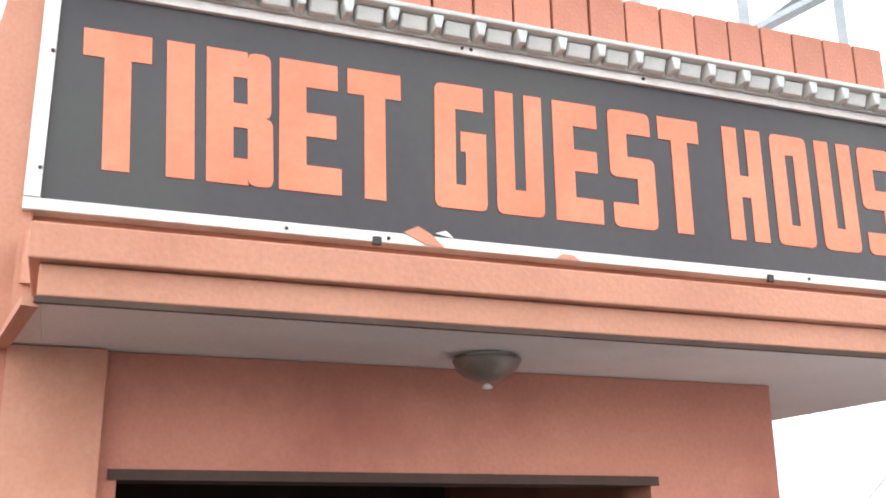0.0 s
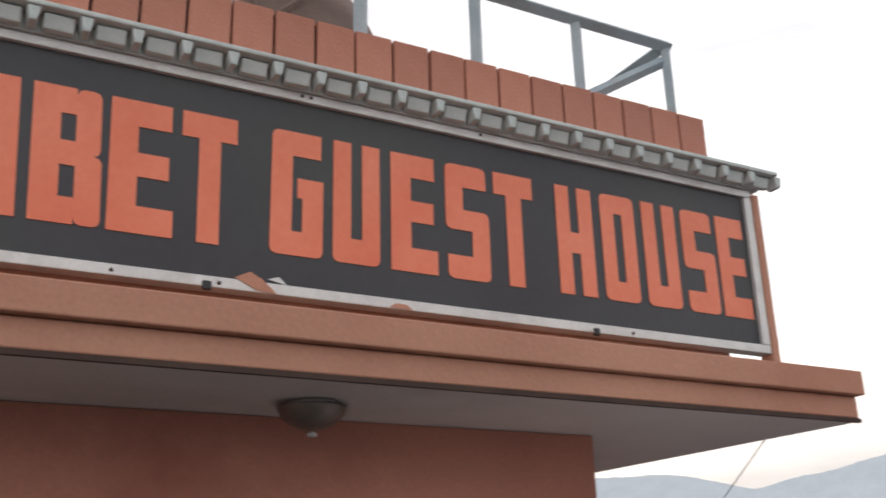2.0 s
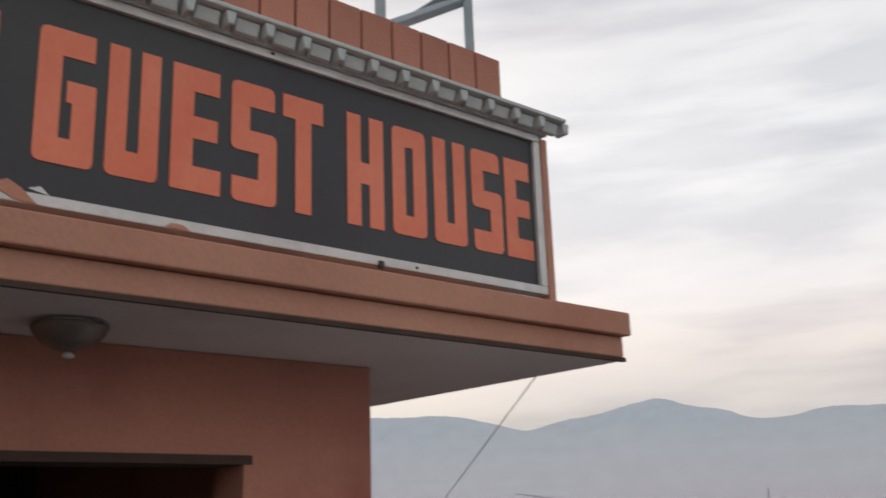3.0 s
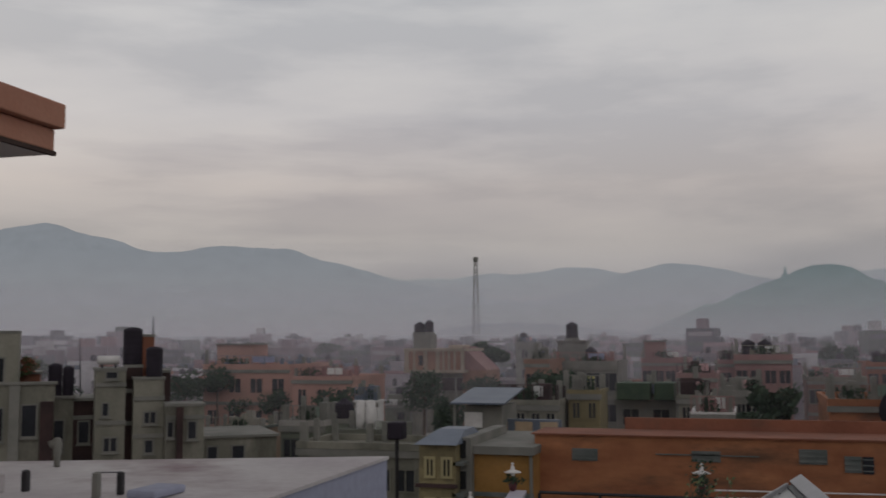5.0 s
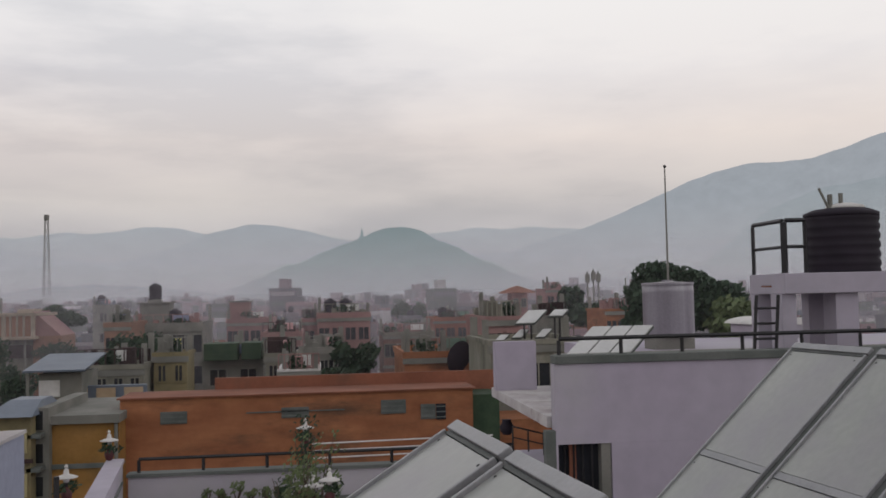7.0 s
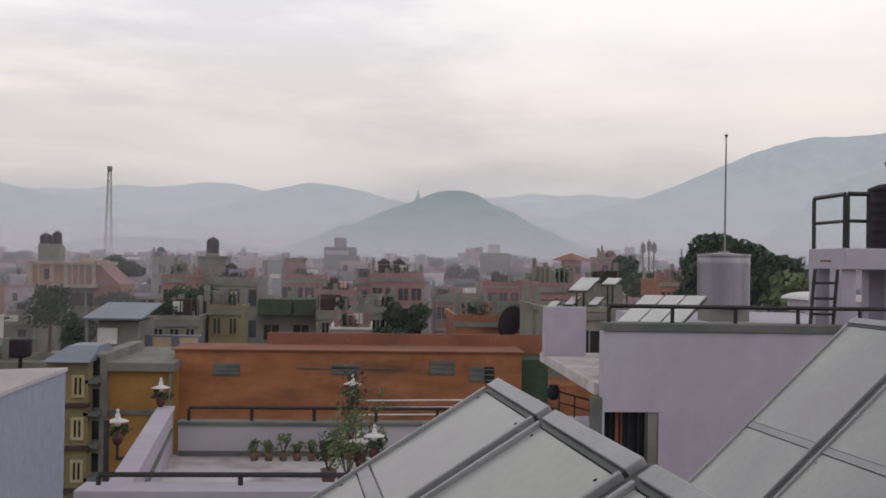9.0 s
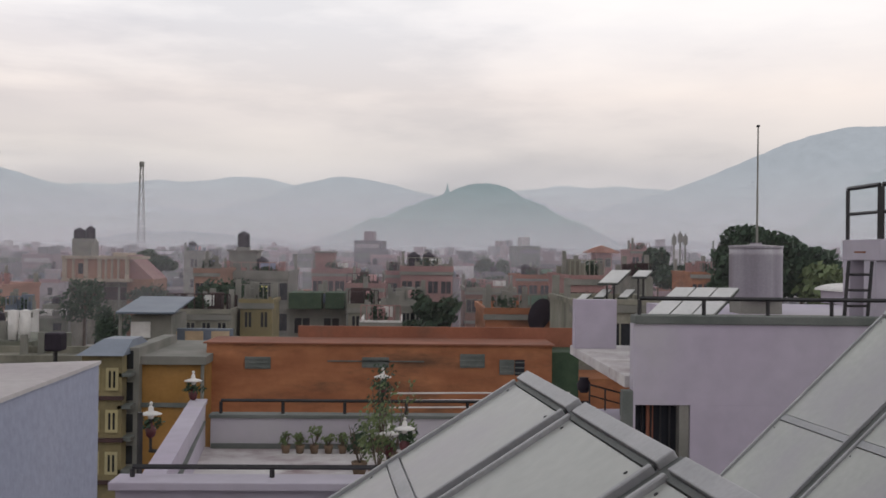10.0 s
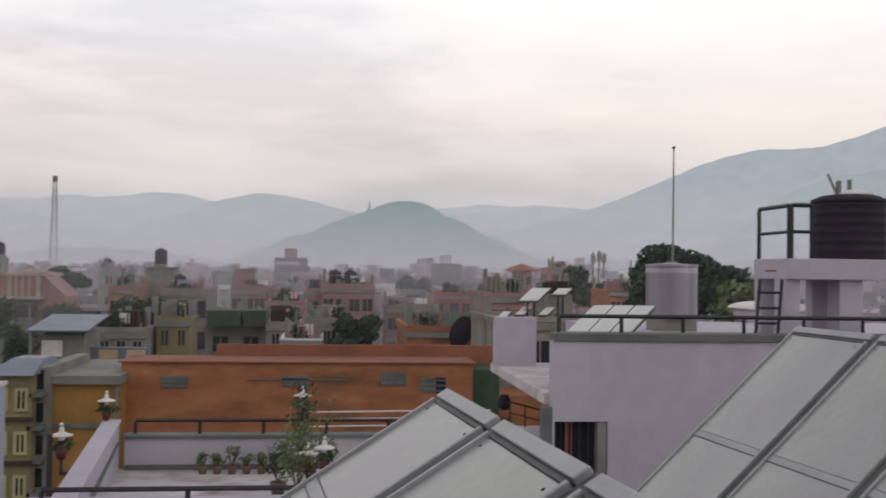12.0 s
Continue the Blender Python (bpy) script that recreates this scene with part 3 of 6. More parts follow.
part("brace", bar((RX - 0.02, 3.46, FOOT + 0.22), (RX - 0.02, 4.10, TOPZ - 0.10), 0.05), STEEL_BLUE, rail, space=GH)
part("roof_deck", box(-1.8, -0.325, 0.0, 4.2, 2.50, 2.58), CONCRETE, parapet, "roof deck behind the parapet", space=GH)

# old dish leaning behind the rail
dish = thing("satellite_dish", (-3.9, 1.0, 2.66), "large brown weathered satellite dish leaning behind the rail", "satellite dish")
prof = [(0.0, 0.16), (0.2, 0.15), (0.4, 0.12), (0.58, 0.06), (0.70, 0.0), (0.71, -0.02), (0.69, -0.02), (0.57, 0.03), (0.4, 0.09), (0.2, 0.12), (0.0, 0.13)]
DM = GH @ pose(-0.75, 1.60, 2.84, 0, 82, 0) @ Matrix.Diagonal((1.12, 1.12, 1, 1))
part("reflector", lathe(prof, (0, 0, 0), 36), DISH_BROWN, dish, "", True, DM)
for a in range(0, 180, 45):
    c, s = math.cos(radians(a)), math.sin(radians(a))
    part("rib", bar((-0.6 * c, -0.6 * s, 0.17), (0.6 * c, 0.6 * s, 0.17), 0.02), DISH_BROWN, dish, space=DM)
part("stand", tube((-1.0, 1.60, 2.58), (-0.88, 1.60, 2.84), 0.04), DISH_BROWN, dish, space=GH)

# prayer flags strung past the pier
flags = thing("prayer_flag_string", (-3.4, -1.0, 1.6), "string of faded yellow blue green pink cloth flags", "flags")
part("string", tube(GH @ Vector((-0.38, -0.12, 2.74)), GH @ Vector((-0.38, -0.9, 2.28)), 0.004), WHITE_TRIM, flags)
part("string", tube(GH @ Vector((-0.38, -0.17, 2.20)), GH @ Vector((-0.38, -0.9, 1.96)), 0.004), WHITE_TRIM, flags)
for k, (ya, za, w, h, ci) in enumerate(((-0.46, 2.50, 0.15, 0.34, 0), (-0.38, 2.56, 0.10, 0.26, 1), (-0.31, 2.66, 0.18, 0.32, 2), (-0.22, 2.64, 0.12, 0.28, 3), (-0.36, 2.12, 0.20, 0.34, 2), (-0.62, 2.40, 0.16, 0.30, 4))):
    bm = bmesh.new()
    grid = [[bm.verts.new((-0.38 + 0.03 * math.sin(3 * u / 5 + k) * v, ya + w * (u / 5 - 0.5) * (1 - 0.10 * v), za - h * v / 6 * (1 - 0.25 * abs(u / 5 - 0.45)) + 0.25 * w * (u / 5 - 0.5))) for u in range(6)] for v in range(7)]
    for v in range(6):
        for u in range(5):
            bm.faces.new((grid[v][u], grid[v][u + 1], grid[v + 1][u + 1], grid[v + 1][u]))
    bmesh.ops.solidify(bm, geom=bm.faces, thickness=0.002)
    part("flag", bm, CLOTH[ci], flags, ("yellow", "blue", "green", "pink", "white")[ci] + " cloth flag", True, GH)

# stay cable from the canopy
cable = tagged(part("stay_cable", tube((-2.790, 3.0, 0.777), (-5.484, 4.2, -0.102), 0.0025), STEEL_BLUE), "thin grey stay cable below the canopy", "cable")

# low roofed block beside the terrace
low = thing("low_roof_block", (-2, 2.7, -1.6), "low rendered block with pale blue wall and worn whitewashed roof", "roof block", kind="structure")
OUTLINE = [(-1.10, 3.50), (-4.0, 2.37), (-4.0, 2.30), (-2.95, 2.30), (-2.95, 1.32), (-2.25, 1.55), (-1.06, 1.70)]


def inset(points, d):
    cx, cy = sum(p[0] for p in points) / len(points), sum(p[1] for p in points) / len(points)
    return [(x + (d if x < cx else -d), y + (d if y < cy else -d)) for x, y in points]


part("body", wedge(inset(OUTLINE, 0.006), -1.6, -0.413), BLUE_WALL, low)
part("roof_slab", wedge(OUTLINE, -0.412, -0.40), ROOF_WHITE, low, "whitewashed roof slab with dark stains")
for (x, y), h, r, mat, words in (((-1.839, 2.351), 0.055, 0.010, BLACK_IRON, "short dark rusted pipe stub"), ((-1.90, 2.31), 0.05, 0.012, ROOF_WHITE, "short pale mortar stub"), ((-1.551, 2.293), 0.065, 0.010, CONCRETE, "short pale concrete stub"), ((-1.521, 2.366), 0.058, 0.009, BLACK_IRON, "short dark rusted pipe stub")):
    stub = thing("pipe_stub", (x, y, -0.40), words + " on the roof slab", "pipe stub", "stubs on the roof slab")
    part("pipe", box(x - r, x + r, y - r, y + r, -0.40, -0.40 + h, bevel=0.003), mat, stub)
    part("cap", lathe([(r * 1.2, h), (r * 1.2, h + 0.006), (0, h + 0.01)], (x, y, -0.40), 10), mat, stub)
tagged(part("tie_wire", tube((-1.551, 2.293, -0.328), (-1.521, 2.366, -0.335), 0.002, None, 5), BLACK_IRON), "thin wire between two roof stubs", "wire")
tagged(part("roof_upstand", box(-1.46, -1.36, 2.30, 2.46, -0.399, -0.375, bevel=0.008), BLUE_WALL), "low pale blue upstand on the roof slab", "upstand", kind="structure")
VX, VY = -2.142, 2.885
vent = thing("vent_pipe", (VX, VY, -0.40), "grey stained vent pipe with a bent cowl", "vent")
part("shaft", lathe([(0.010, -0.40), (0.011, -0.37), (0.015, -0.345), (0.017, -0.32), (0.014, -0.302), (0.007, -0.296), (0.0, -0.295)], (VX, VY, 0), 12), CONCRETE, vent, "", True)
part("cowl", tube((VX - 0.003, VY, -0.312), (VX - 0.026, VY - 0.01, -0.322), 0.012, 0.014, 12), CONCRETE, vent, "", True)


# ---- solar water collectors ----
def collector_row(name, at, foot, width, gap, count, length, tilt, seam, label):
    """Panels side by side; the far end of the high edge is at the given place, and they fall towards -x."""
    c, s_ = math.cos(radians(tilt)), math.sin(radians(tilt))
    turn = Matrix.Translation(at) @ Matrix.Rotation(radians(5.5), 4, "Z")
    m = turn @ Matrix(((-c, 0, -s_, 0), (0, 1, 0, 0), (-s_, 0, c, 0), (0, 0, 0, 1)))
    for k in range(count):
        y1 = -k * (width + gap)
        y0 = y1 - width
        ob = thing("solar_collector", tuple(turn @ Vector((0, (y0 + y1) / 2, 0))), label, "solar panel", "collectors of " + name)
        part("tray", box(0.0, length, y0 + 0.004, y1 - 0.004, -0.075, -0.022), COLLECTOR_RIM, ob, space=m)
        for xa, xb in ((0.074, seam - 0.032), (seam + 0.032, length - 0.055)):
            part("cover", box(xa, xb, y0 + 0.021, y1 - 0.021, -0.021, -0.010), COLLECTOR, ob, "milky flat cover", space=m)
        part("seam", box(seam - 0.026, seam + 0.026, y0 + 0.021, y1 - 0.021, -0.021, -0.004, bevel=0.003), COLLECTOR_RIM, ob, "flat aluminium cross strip", space=m)
        part("edge_strip", box(-0.004, 0.050, y0, y1, -0.021, 0.006, bevel=0.004), COLLECTOR_RIM, ob, "broad aluminium head strip", space=m)
        # dark strip paints the shadow line that the head strip casts
        part("shadow_strip", box(0.052, 0.070, y0 + 0.022, y1 - 0.022, -0.021, -0.006), COLLECTOR_GAP, ob, "dark strip for the shadow line below the head strip", space=m)
        part("edge_strip", box(length - 0.05, length, y0, y1, -0.021, 0.006, bevel=0.004), COLLECTOR_RIM, ob, space=m)
        for a in (y0, y1 - 0.020):
            part("edge_strip", box(0.061, length - 0.051, a, a + 0.020, -0.021, 0.006, bevel=0.004), COLLECTOR_RIM, ob, space=m)
        for xa, ya in ((0.11, y1 - 0.05), (0.11, y0 + 0.09), (seam + 0.10, y1 - 0.05)):
            part("rivet", lathe([(0.006, -0.010), (0.006, -0.008), (0.0, -0.006)], (xa, ya, 0), 8), BLACK_IRON, ob, "dark rivet head", space=m)
        part("pipe_collar", tube((0.03, y0 - gap * 0.5, -0.05), (0.03, y0 + 0.01, -0.05), 0.022, None, 12), COLLECTOR_RIM, ob, "short header pipe", True, m)
        part("channel", box(-0.01, length, y0 - gap + 0.002, y0 - 0.002, -0.09, -0.016), COLLECTOR_GAP, ob, "dark grey joint channel", space=m)
        for a in (y0 + 0.08, y1 - 0.12):
            part("leg", box(0.0, 0.04, a, a + 0.04, foot - at[2], -0.06), COLLECTOR_RIM, ob, space=turn)


collector_row("front row", (0.428, 3.99, -0.485), -1.6, 0.77, 0.078, 3, 1.9, 32.1, 0.635, "tilted flat solar collector with aluminium edges and milky cover")
collector_row("rear row", (3.348, 7.0, -0.380), -1.75, 0.90, 0.085, 3, 2.0, 43.0, 1.086, "large tilted flat solar collector with aluminium edges")


# ---- neighbouring white house with its roof terrace ----
def post_rail(name, a, b, height, gap, label, r=0.02, mid_rail=False, material=None, group=""):
    """A rail from a to b on posts that stand at the given foot height."""
    material = material or BLACK_IRON
    a, b = Vector(a), Vector(b)
    ob = thing(name, tuple((a + b) / 2), label, "railing", group)
    n = max(1, round((b - a).length / gap))
    up = Vector((0, 0, height))
    part("top_rail", bar(a + up, b + up, r * 2), material, ob)
    if mid_rail:
        part("mid_rail", bar(a + up * 0.5, b + up * 0.5, r * 1.5), material, ob)
    for k in range(n + 1):
        p = a.lerp(b, k / n)
        part("post", bar(p, p + up - Vector((0, 0, r)), r * 2), material, ob)
    return ob


NY = 11.46
nb = thing("white_house", (5, 12, -15), "lilac white rendered house with grey coping and barred window", "house", kind="structure")
WL, WR, WZ0, WZ1 = 3.223, 2.585, -3.3, -1.732
part("front_wall", box(2.56, 10, NY, NY + 0.2, WZ1, -0.80), WHITE_WALL, nb)
part("front_wall", box(WL, 10, NY, NY + 0.2, -15, WZ1 - 0.001), WHITE_WALL, nb)
part("front_wall", box(2.56, WL - 0.001, NY, NY + 0.2, -15, WZ0), WHITE_WALL, nb)
part("front_wall", box(2.56, WR, NY, NY + 0.2, WZ0 + 0.001, WZ1 - 0.001), WHITE_WALL, nb)
part("coping", box(2.57, 10, NY - 0.03, NY + 0.24, -0.799, -0.70, bevel=0.01), GREY_COPING, nb, "dark grey weathered coping")
win = part("window", box(WR + 0.004, WL - 0.004, NY + 0.17, NY + 0.19, WZ0, WZ1 - 0.004), GLASS_DARK, nb, "dark barred window")
for k in range(5):
    x = WR + 0.10 + k * 0.11
    part("bar", bar((x, NY + 0.12, WZ0), (x, NY + 0.12, WZ1 - 0.01), 0.018), BLACK_IRON, win)
part("jamb", box(WL - 0.12, WL - 0.006, NY + 0.02, NY + 0.168, WZ0, WZ1 - 0.006), CONCRETE, win, "grey window jamb")
part("curtain", box(WR + 0.16, WR + 0.24, NY + 0.13, NY + 0.16, WZ0, WZ1 - 0.006), RED_BRICK, win, "dark red curtain")
part("roof_deck", box(3.44, 10, NY + 0.245, 15.3, -1.05, -0.90), CONCRETE, nb, "flat concrete roof deck")
part("back_volume", box(3.45, 10, NY + 0.205, 15.3, -15, -1.06), WHITE_WALL, nb)
part("balcony_slab", box(2.50, 3.44, NY + 0.21, 15.6, -1.56, -1.42, bevel=0.01), ROOF_WHITE, nb, "white balcony ledge")
part("end_block", box(2.477, 3.103, 15.0, 15.25, -1.419, -0.685), WHITE_WALL, nb)
part("corner_post", box(2.44, 2.56, NY + 0.0, NY + 0.14, -6, -1.57), GREY_COPING, nb, "grey corner post")
part("lower_wall", box(2.60, 3.44, NY + 0.3, 15.5, -15, -2.4), WHITE_WALL, nb)
post_rail("roof_railing", (2.654, 11.6, -0.70), (7.2, 11.6, -0.70), 0.19, 0.75, "thin black iron rail along the coping", 0.017)
post_rail("stair_railing", (2.337, 13, -1.982), (2.747, 13, -2.090), 0.28, 0.25, "dark iron rail beside the ledge", 0.008, True)
ac = thing("wall_unit", (2.440, 14, -1.943), "small dark red jar on the ledge rail", "jar")
part("jar_body", lathe([(0.05, 0), (0.09, 0.05), (0.10, 0.12), (0.06, 0.19), (0.07, 0.21)], (2.440, 14, -1.943), 14), TANK_BLACK, ac, "", True)

# three small collectors, steel tank, mast and ladder platform on that roof
for k in range(3):
    x = 3.20 + 0.295 * k
    ob = thing("roof_collector", (x, 13.2, -0.9), "small tilted solar collector whitened by painted sky reflection", "solar panel", "small collectors on the roof")
    m = pose(x, 12.9, -0.789, 30, 0, 0) @ Matrix(((1, 0.78, 0, 0), (0, 1, 0, 0), (0, 0, 1, 0), (0, 0, 0, 1)))
    for j in range(2):
        part("cover", box(-0.135, 0.135, 0.34 * j, 0.34 * j + 0.32, 0, 0.03), COLLECTOR_PALE, ob, space=m)
    part("tray", box(-0.145, 0.145, -0.01, 0.68, -0.04, -0.002), COLLECTOR_GAP, ob, space=m)
    part("strut", bar((x + 0.3, 13.45, -0.9), (x + 0.3, 13.45, -0.55), 0.03), BLACK_IRON, ob)
TX, TY = 6.096, 17.5
TW = (6.553 - 5.640) / 2
TZ0, TZ1 = -0.760, 0.150
st = thing("steel_water_tank", (TX, TY, TZ0), "upright dull stainless steel water tank", "water tank")
prof = [(TW * 0.97, 0), (TW, 0.04), (TW, (TZ1 - TZ0) * 0.84), (TW * 1.02, (TZ1 - TZ0) * 0.87), (TW, (TZ1 - TZ0) * 0.9)]
part("body", lathe(prof + [(TW, TZ1 - TZ0)], (TX, TY, TZ0), 28), TANK_STEEL, st, "", True)
part("rim", lathe([(TW * 1.03, TZ1 - TZ0), (TW * 1.03, TZ1 - TZ0 + 0.04), (TW * 0.5, TZ1 - TZ0 + 0.05), (0.10, TZ1 - TZ0 + 0.06), (0.10, TZ1 - TZ0 + 0.09), (0, TZ1 - TZ0 + 0.09)], (TX, TY, TZ0), 24), TANK_STEEL, st)
part("stand", box(TX - TW * 0.8, TX + TW * 0.8, TY - 0.3, TY + 0.3, -1.0, TZ0 - 0.001), CONCRETE, st, "concrete stand")
mast = thing("aerial_mast", (6.993, 20, -0.9), "tall thin grey aerial mast with a small knob", "mast")
MX, MZ = 6.998, 2.603
part("pole", tube((6.993, 20, -0.9), (MX, 20, MZ), 0.03, 0.014), CONCRETE, mast)
part("knob", lathe([(0.0, 0), (0.035, 0.02), (0.035, 0.05), (0, 0.07)], (MX, 20, MZ), 10), BLACK_IRON, mast)
part("footing", box(MX - 0.2, MX + 0.2, 19.8, 20.2, -1.0, -0.901), CONCRETE, mast)
tagged(part("rear_roof", box(5.0, 16, 15.31, 21, -15, -1.0), WHITE_WALL), "plain white roofs behind the tank", "building", kind="structure")

PY = 11.9
plat = thing("tank_platform", (6.5, 13, -0.9), "raised lilac white concrete platform on square columns", "platform")
PX0, PZ0, PZ1 = 5.64, -0.040, 0.222
part("slab", box(PX0, 9.5, PY, 12.95, PZ0, PZ1, bevel=0.012), WHITE_WALL, plat)
for xa, xb in ((5.633, 5.820), (6.347, 6.650), (7.6, 7.9), (9.1, 9.4)):
    part("column", box(xa, xb, PY + 0.08, PY + 0.4, -0.9, PZ0 - 0.001), WHITE_WALL, plat)
    part("column", box(xa, xb, 12.7, 12.9, -0.9, PZ0 - 0.001), WHITE_WALL, plat)
part("letter_bar", box(5.324, 5.464, PY - 0.003, PY - 0.0005, 0.049, 0.070), RED_BRICK, plat, "small reddish painted bar")
RH = 0.890 - PZ1
post_rail("platform_railing", (PX0 + 0.05, PY + 0.05, PZ1), (5.954, PY + 0.05, PZ1), RH, 0.42, "black iron railing on the platform", 0.02, True)
post_rail("platform_railing", (6.975 + 0.25, PY + 0.05, PZ1), (9.4, PY + 0.05, PZ1), RH, 0.6, "black iron railing on the platform", 0.02, True)
post_rail("platform_railing", (PX0 + 0.05, PY + 0.12, PZ1), (PX0 + 0.05, 12.9, PZ1), RH, 0.75, "black iron railing on the platform", 0.02, True)
KX, KR = 6.70, 0.475
KH = 1.064 - PZ1
tank = thing("water_tank", (KX, 12.42, PZ1), "black ribbed plastic water tank with domed lid", "water tank")
prof = [(KR * 0.97, 0.0)]
for k in range(6):
    z = KH * 0.85 * (k + 0.5) / 6
    prof += [(KR, z - KH * 0.045), (KR * 0.955, z), (KR, z + KH * 0.045)]
part("body", lathe(prof + [(KR * 0.98, KH * 0.88), (KR * 0.8, KH * 0.95)], (KX, 12.42, PZ1), 32), TANK_BLACK, tank, "", True)
part("shoulder", lathe([(KR * 1.0, KH * 0.87), (KR * 1.0, KH * 0.93), (KR * 0.75, KH * 0.99), (KR * 0.3, KH * 1.02), (KR * 0.3, KH * 1.06), (0, KH * 1.07)], (KX, 12.42, PZ1), 32), TANK_BLACK, tank, "", True)
part("lid_cloth", lathe([(KR * 0.55, KH * 1.0), (KR * 0.5, KH * 1.05), (KR * 0.2, KH * 1.09), (0, KH * 1.10)], (KX + 0.05, 12.4, PZ1), 14), WHITE_TRIM, tank, "pale sheet tied over the lid", True)
part("inlet_pipe", tube((KX - 0.2, 12.35, PZ1 + KH), (KX - 0.33, 12.35, PZ1 + KH * 1.32), 0.018), CONCRETE, tank)
part("inlet_pipe", tube((KX - 0.18, 12.35, PZ1 + KH), (KX - 0.18, 12.35, PZ1 + KH * 1.22), 0.035), CONCRETE, tank)
part("inlet_pipe", tube((KX - 0.03, 12.35, PZ1 + KH), (KX - 0.03, 12.35, PZ1 + KH * 1.24), 0.03), CONCRETE, tank)
lad = thing("ladder", (5.299, 11.9, -0.9), "narrow black iron ladder up to the platform", "ladder")
LA, LBX = 5.197, 5.482
for x in (LA, LBX):
    part("stile", bar((x, 11.9, -0.9), (x + 0.06, 11.89, PZ0 - 0.005), 0.03), BLACK_IRON, lad)
for k in range(4):
    z = -0.78 + k * 0.19
    part("rung", bar((LA + 0.01 * k, 11.91, z), (LBX + 0.01 * k, 11.91, z), 0.022), BLACK_IRON, lad)
shed = thing("round_roof_shed", (9.70, 20.5, -1), "small white shed with a curved sheet roof", "shed")
SX0, SX1, SZ0, SZ1 = 9.10, 10.30, -1.07, -0.72
part("wall", box(SX0 + 0.05, SX1 - 0.05, 20, 22, -1.0, SZ1), WHITE_WALL, shed)
bm = bmesh.new()
ra, rb = [], []
for k in range(13):
    a = math.pi * k / 12
    x, z = (SX0 + SX1) / 2 - math.cos(a) * (SX1 - SX0) * 0.55, SZ1 + math.sin(a) * 0.15
    ra.append(bm.verts.new((x, 19.9, z)))
    rb.append(bm.verts.new((x, 22.1, z)))
for k in range(12):
    bm.faces.new((ra[k], ra[k + 1], rb[k + 1], rb[k]))
bm.faces.new(ra)
bm.faces.new(rb[::-1])
part("roof", bm, WHITE_TRIM, shed, "curved pale sheet roof")

# ---- lower roof terrace with lamps and plants ----
lt = thing("lower_terrace", (0, 11, -15), "lower lilac white roof terrace with pale floor", "roof terrace", kind="structure")
FZ = -2.711
FRONT_Z = -1.902
part("terrace_floor", wedge([(-2.18, 8.53), (2.55, 8.53), (2.55, 13.9), (-2.82, 13.9)], FZ - 0.2, FZ), ROOF_WHITE, lt, "pale terrace floor")
part("back_parapet", box(-2.72, 2.55, 13.8, 14.0, FZ + 0.001, -2.294), WHITE_WALL, lt)
part("parapet_coping", box(-2.74, 2.55, 13.77, 14.03, -2.294 + 0.001, -2.248), GREY_COPING, lt, "grey coping")
part("skirting", box(-2.71, 2.5, 13.78, 13.799, FZ + 0.001, FZ + 0.07), GREY_COPING, lt, "dark grey skirting")
part("side_parapet", wedge([(-2.36, 8.58), (-2.185, 8.58), (-2.83, 14.0), (-3.02, 14.0)], FZ - 0.19, -2.115), WHITE_WALL, lt)
part("side_cap", wedge([(-2.38, 8.58), (-2.165, 8.58), (-2.81, 14.02), (-3.04, 14.02)], -2.115 + 0.001, -2.069), WHITE_WALL, lt, "pale worn cap")
part("side_ledge", wedge([(-2.184, 8.60), (-2.13, 8.60), (-2.775, 13.75), (-2.829, 13.75)], -2.36, -2.33), GREY_COPING, lt, "dark ledge along the side parapet")
part("front_parapet", box(-2.42, 2.55, 8.30, 8.52, -6, FRONT_Z - 0.07), WHITE_WALL, lt)
part("front_cap", box(-2.46, 2.55, 8.22, 8.56, FRONT_Z - 0.069, FRONT_Z, bevel=0.01), WHITE_WALL, lt, "broad flat parapet cap")
part("walls_below", wedge([(-2.30, 8.53), (2.55, 8.53), (2.55, 13.99), (-2.95, 13.99)], -15, FZ - 0.201), WHITE_WALL, lt)
post_rail("front_railing", (-2.319, 8.43, FRONT_Z), (2.3, 8.43, FRONT_Z), 0.085, 1.03, "low black iron rail on the parapet cap", 0.015)
post_rail("back_railing", (-2.6, 13.9, -2.248), (2.5, 13.9, -2.248), 0.18, 0.82, "low black iron rail on the back parapet", 0.016)
PZT = -1.457
tagged(part("corner_pole", bar((-2.412, 9.0, FZ), (-2.412, 9.0, PZT), 0.035), BLACK_IRON), "thin black iron corner pole", "pole")
for k in range(3):
    y, z = 17.0, -2.391 - 0.12 * k
    tagged(part("white_pipe_rail", tube((-0.326, y, z), (2.733, y, z + 0.03), 0.013), WHITE_TRIM), "long thin white pipe rail", "railing", "white pipe rails")
tagged(part("rear_terrace", box(-3.4, 6, 14.05, 22, -15, -3.6), WHITE_WALL), "plain white roof behind the terrace", "building", kind="structure")


